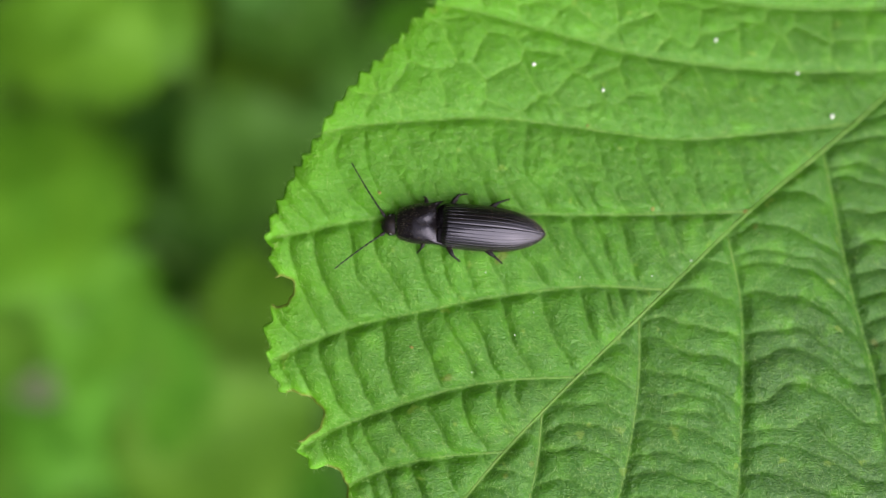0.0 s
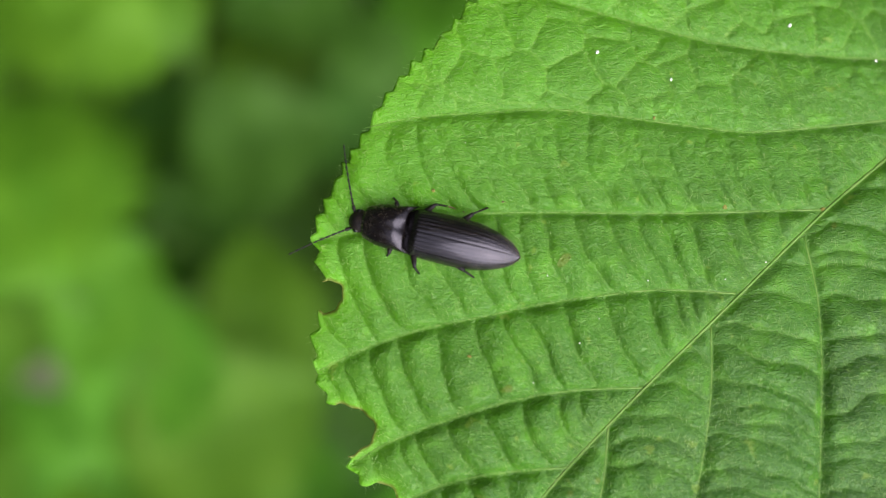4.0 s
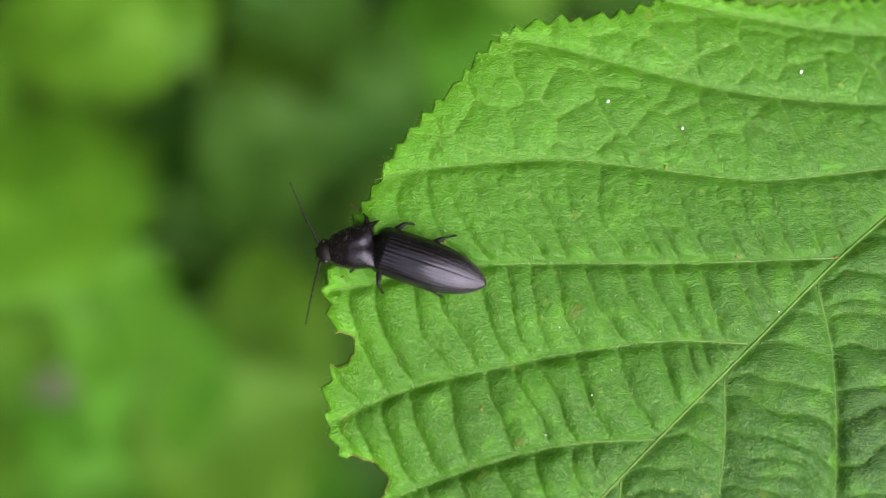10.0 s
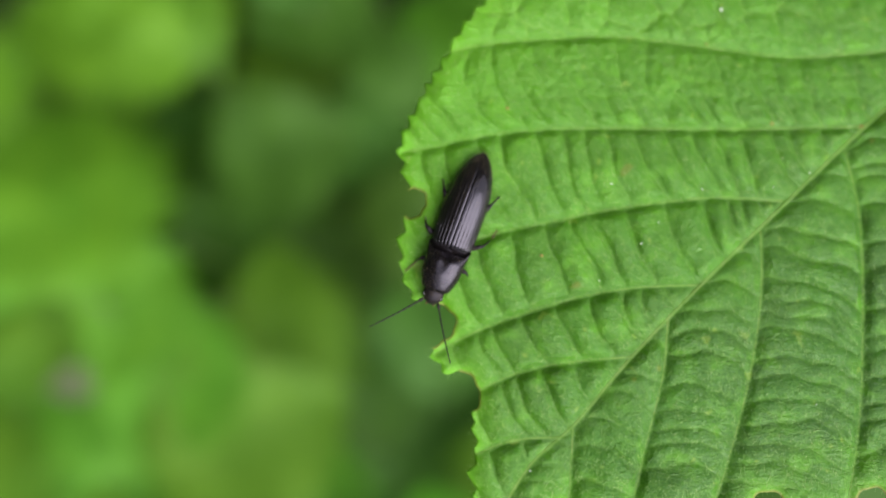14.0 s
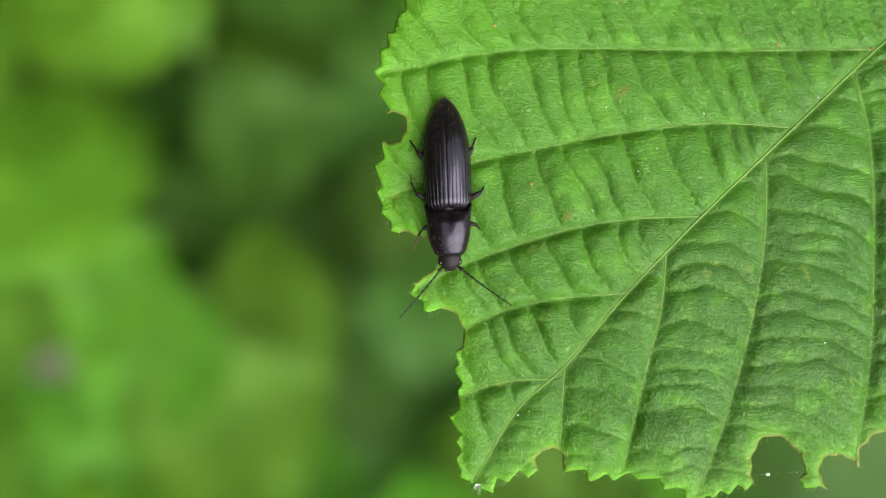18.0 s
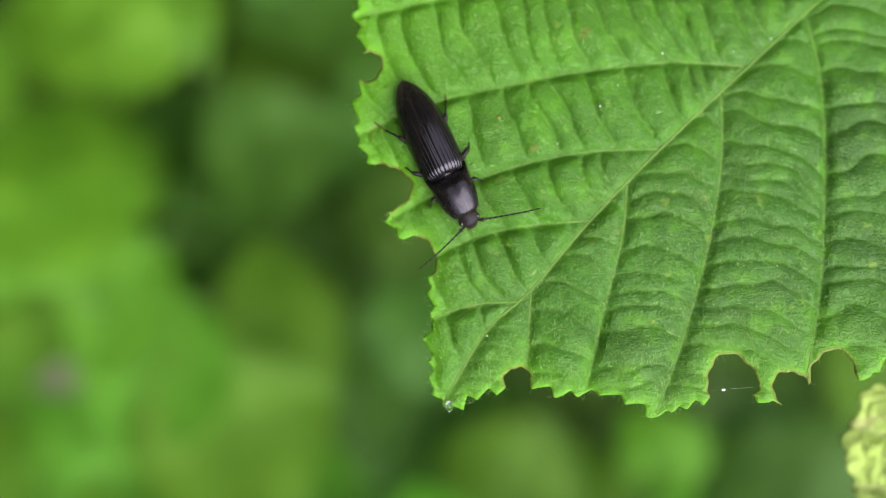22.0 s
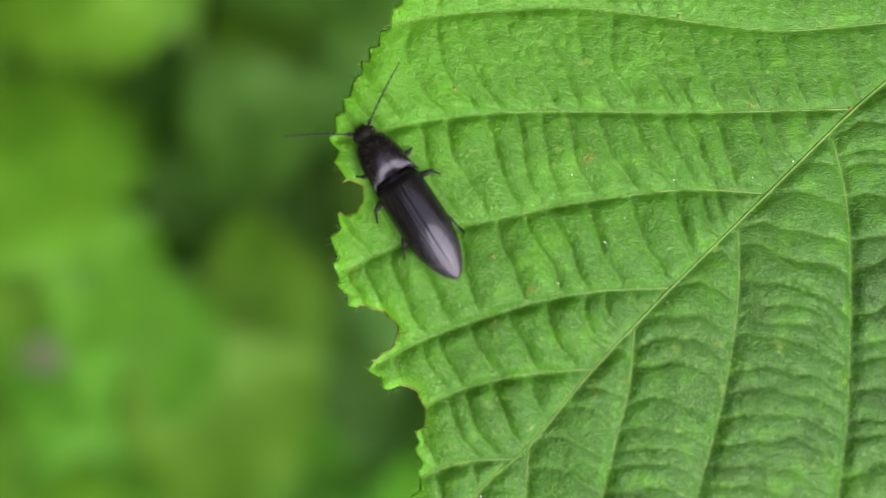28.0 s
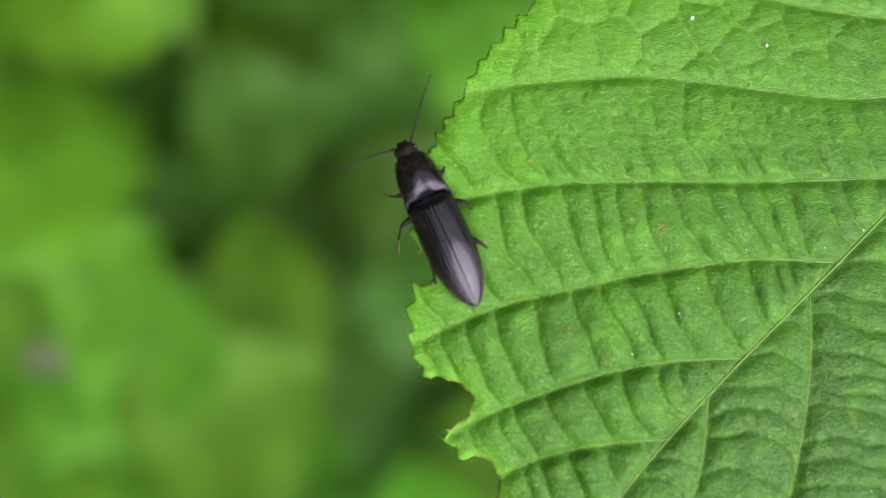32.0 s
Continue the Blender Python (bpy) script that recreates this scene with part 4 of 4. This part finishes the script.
def click_beetle():
    bug = new("click_beetle")
    tagged(bug, "slender glossy black click beetle walking on the green leaf", "beetle")
    # belly
    belly = []
    for s in np.linspace(0, 1, 22):
        w = 1.5 * (math.sin(math.pi * (0.14 + 0.85 * s)) ** 0.7)
        belly.append((Vector((2.2 - 8.3 * s, 0, 0.98 - 0.05 * s)) * MM, w * MM))
    part("belly", mesh_of("belly", *tube([b[0] for b in belly], [b[1] for b in belly], 26, 0.36), SHIELD), bug, "black underside")
    for side in (1, -1):
        shape = case_half(side)
        case = part("wing_case", mesh_of("wing_case", *shape, WING), bug, "black wing case with fine lengthwise grooves")
        solid = case.modifiers.new("thickness", "SOLIDIFY")
        solid.thickness, solid.offset = 0.00008, -1
        part("down", mesh_of("down", *fur(*shape, 1100, 0.00024, (-1.0, 0, 0), 20 + side), FUZZ), case, "short brownish hairs")["kind"] = "stuff"
    tri = [Vector((2.15, 0, 1.50)), Vector((1.7, 0, 1.86)), Vector((1.15, 0, 2.24))]
    part("scutellum", mesh_of("scutellum", *tube([q * MM for q in tri], [x * MM for x in (0.34, 0.36, 0.10)], 12, 0.25), SHIELD), bug)
    # front body, which nods and turns on its hinge
    shape = shield()
    front = part("front_shield", mesh_of("front_shield", *shape, SHIELD), bug, "black domed front shield with pointed hind corners", Matrix.Translation(Vector((2.15, 0, 1.35)) * MM))
    part("down", mesh_of("down", *fur(*shape, 260, 0.00016, (0.7, 0, 0), 5, -0.0002), FUZZ), front, "short brownish hairs")["kind"] = "stuff"
    hv, hf = blob(0.80 * MM, 0.84 * MM, 0.62 * MM, 28, 18, 0.06, 2)
    part("head", mesh_of("head", [(a + 3.22 * MM, b, c - 0.08 * MM) for a, b, c in hv], hf, LIMB), front, "small rounded black head")
    for side in (1, -1):
        ev, ef = blob(0.24 * MM, 0.17 * MM, 0.24 * MM, 16, 12)
        part("eye", mesh_of("eye", [(a + 3.42 * MM, b + side * 0.70 * MM, c + 0.03 * MM) for a, b, c in ev], ef, EYE_GLOSS), front, "glossy round eye")
        part("palp", mesh_of("palp", *tube([Vector(q) * MM for q in ((3.85, side * 0.2, -0.3), (4.1, side * 0.3, -0.42), (4.25, side * 0.28, -0.5))], [x * MM for x in (0.06, 0.08, 0.05)], 6), FOOT), front)
    jaw, jf = blob(0.3 * MM, 0.5 * MM, 0.25 * MM, 16, 10)
    part("jaw", mesh_of("jaw", [(a + 3.85 * MM, b, c - 0.25 * MM) for a, b, c in jaw], jf, LIMB), front)
    feelers = [antenna(front, 1), antenna(front, -1)]
    legs = []
    for side in (1, -1):
        legs.append(leg(bug, "front_leg", (2.75, side * 0.95, 0.75), side, 80, 1.05, 1.15, 1.0, 22, -30))
        legs.append(leg(bug, "middle_leg", (1.1, side * 1.35, 0.75), side, 116, 1.3, 1.45, 1.2, 24, 34))
        legs.append(leg(bug, "hind_leg", (-1.6, side * 1.3, 0.75), side, 146, 1.4, 1.7, 1.3, 22, 8))
    return bug, front, feelers, legs


BUG, FRONT, FEELERS, LEGS = click_beetle()


# ---- what moves ----
def motions():
    # seconds, place on the leaf in mm, heading, turn and nod of the front body, left and right antenna
    rows = [
        (0, 1.24, 1.62, 175, 6, 8, 35, -57),
        (0.5, 1.22, 1.49, 173, 6, 8, 24, -44),
        (1, 1.18, 1.38, 173, 6, 8, 22, -39),
        (1.5, 0.74, 1.48, 174, 8, 8, 80, -44),
        (2, -0.70, 1.22, 182, 10, 8, 77, -38),
        (2.5, -2.09, 0.68, 198, 18, 8, 99, -45),
        (3, -3.59, 0.22, 197, 10, 8, 60, -105),
        (3.5, -4.64, 0.56, 186, 4, 8, 40, -87),
        (4.5, -5.6, 1.4, 141, 2, 25, 30, -60),
        (5.5, -6.26, 2.16, 96, 0, 6, 17, -45),
        (6, -6.39, 2.51, 101, 0, 6, 60, -57),
        (6.5, -6.19, 2.65, 102, 0, 6, 30, -60),
        (7, -6.12, 4.06, 92, 0, 6, 20, -100),
        (7.5, -6.28, 4.23, 98, 0, 6, 66, -60),
        (8, -6.73, 4.07, 120, 4, 6, 90, -30),
        (8.5, -7.24, 3.77, 133, 12, 8, 90, -65),
        (9, -7.35, 4.38, 135, 22, 8, 15, -20),
        (9.5, -7.91, 4.20, 143, 24, 8, 10, -10),
        (10, -8.33, 3.39, 161, 25, 8, 72, -70),
        (10.5, -8.26, 3.23, 162, 25, 8, 30, -55),
        (11, -8.44, 3.61, 163, 25, 8, 20, -60),
        (11.3, -8.48, 2.84, 184, 20, 8, 60, -40),
        (11.5, -8.36, 2.64, 194, 27, 8, 93, -25),
        (11.7, -8.27, 2.54, 197, 27, 8, 70, -65),
        (12, -8.13, 1.24, 224, 10, 5, 60, -32),
        (12.2, -7.92, 0.08, 257, 4, 0, 80, -50),
        (12.5, -8.15, -1.60, 260, 0, 0, 84, -60),
        (13, -8.24, -3.11, 274, 0, 8, 84, -73),
        (13.5, -8.86, -4.23, 262, 0, 8, 30, -85),
        (14, -9.27, -5.49, 250, 0, 8, 30, -40),
        (14.5, -9.28, -5.77, 249, 0, 8, 40, -40),
        (16.5, -10.14, -6.05, 243, 6, 8, 20, -60),
        (17, -8.83, -6.86, 269, 0, 8, 87, -40),
        (17.5, -9.23, -7.69, 271, 0, 8, 60, -40),
        (18, -8.68, -7.71, 272, 0, 8, 50, -40),
        (18.5, -8.45, -8.09, 273, 0, 8, 67, -42),
        (19, -8.39, -8.54, 276, 0, 8, 63, -24),
        (20, -8.16, -8.56, 275, 0, 8, 40, -41),
        (20.5, -8.38, -8.62, 276, 0, 8, 37, -30),
        (21, -8.34, -9.08, 275, 0, 8, 63, -35),
        (21.5, -7.91, -9.14, 284, 4, 8, 93, -15),
        (22, -7.32, -10.53, 295, 2, 8, 71, -72),
        (22.5, -7.35, -10.67, 295, 2, 8, 53, -42),
        (23, -7.14, -10.96, 293, 2, 8, 64, -64),
        (23.5, -7.47, -11.93, 285, -2, 8, 13, -40),
        (23.8, -7.43, -11.28, 263, -4, 8, 20, -60),
        (24, -7.84, -11.00, 251, 0, 8, 30, -51),
        (24.2, -7.90, -10.59, 244, 0, 8, 40, -100),
        (24.5, -8.24, -9.98, 207, 8, 8, 60, -15),
        (24.7, -8.74, -9.56, 194, 14, 8, 60, -100),
        (24.8, -7.90, -9.42, 176, 6, 8, 50, -95),
        (25, -7.96, -9.11, 154, 0, 8, 50, -90),
        (25.2, -7.84, -9.14, 149, -4, 8, 60, -95),
        (25.5, -8.31, -8.25, 118, 0, 8, 50, -98),
        (27.5, -7.50, -4.37, 107, 2, 4, 75, -25),
        (28, -8.48, -3.57, 122, 2, 4, 57, -60),
        (28.5, -9.84, -3.02, 126, 4, 4, 68, -37),
        (29, -10.48, -2.34, 123, 2, 4, 90, -32),
        (29.5, -10.56, -1.92, 105, 0, 4, 30, -64),
        (30, -11.22, -1.63, 118, 2, 4, 63, -51),
        (30.3, -11.77, -1.14, 127, 2, 4, 72, -15),
        (30.5, -11.90, -0.65, 111, 0, 4, 38, -82),
        (31, -11.39, -0.71, 115, 0, 4, 33, -88),
        (31.5, -11.31, -0.48, 114, 0, 4, 28, -105),
        (32, -11.66, -0.04, 114, 0, 4, 84, -39),
    ]
    body, front, feel, strides = [], [], ([], []), [[] for _ in LEGS]
    way, last = 0.0, None
    for t, x, y, head, bend, nod, left, right in rows:
        bow = np.interp(t, [4.5, 5.5, 7.5, 8.5], [0, 1, 1, 0])
        h = radians(head)
        up = Vector((surface(x - 2, y) - surface(x + 2, y), surface(x, y - 2) - surface(x, y + 2), 4)).normalized()
        flat = Vector((math.cos(h), math.sin(h), 0))
        ahead = (flat - up * flat.dot(up)).normalized()
        turn = Matrix((ahead, up.cross(ahead), up)).transposed().to_4x4() @ pose(0, 0, 0, 0, 8 * bow, 0)
        nod += 46 * bow
        body.append((t, BASE @ Matrix.Translation(Vector((x + 0.17, y + 0.25 * bow, surface(x, y) + 0.15 + 0.4 * bow)) * MM) @ turn))
        front.append((t, pose(2.15 * MM, 0, 1.35 * MM, 0, nod, bend)))
        feel[0].append((t, pose(3.75 * MM, 0.55 * MM, 0.02 * MM, 0, -14 + nod * -0.5, left)))
        feel[1].append((t, pose(3.75 * MM, -0.55 * MM, 0.02 * MM, 0, -10 + nod * -0.5, right)))
        if last:
            way += math.hypot(x - last[0], y - last[1]) + 0.03 * abs(head - last[2])
        last = (x, y, head)
        for i, ob in enumerate(LEGS):
            side = 1 if i < 3 else -1
            swing = 13 * math.sin(way * 1.9 + (0 if i in (0, 2, 4) else math.pi)) + 5 * math.sin(1.7 * t + 2 * i)
            place = ob.matrix_basis.translation.copy()
            strides[i].append((t, Matrix.Translation(place) @ pose(0, 0, 0, 0, 0, side * swing)))
    walk(BUG, body)
    walk(FRONT, front)
    for ob, keys in zip(FEELERS, feel):
        walk(ob, keys)
    for ob, keys in zip(LEGS, strides):
        walk(ob, keys)


motions()
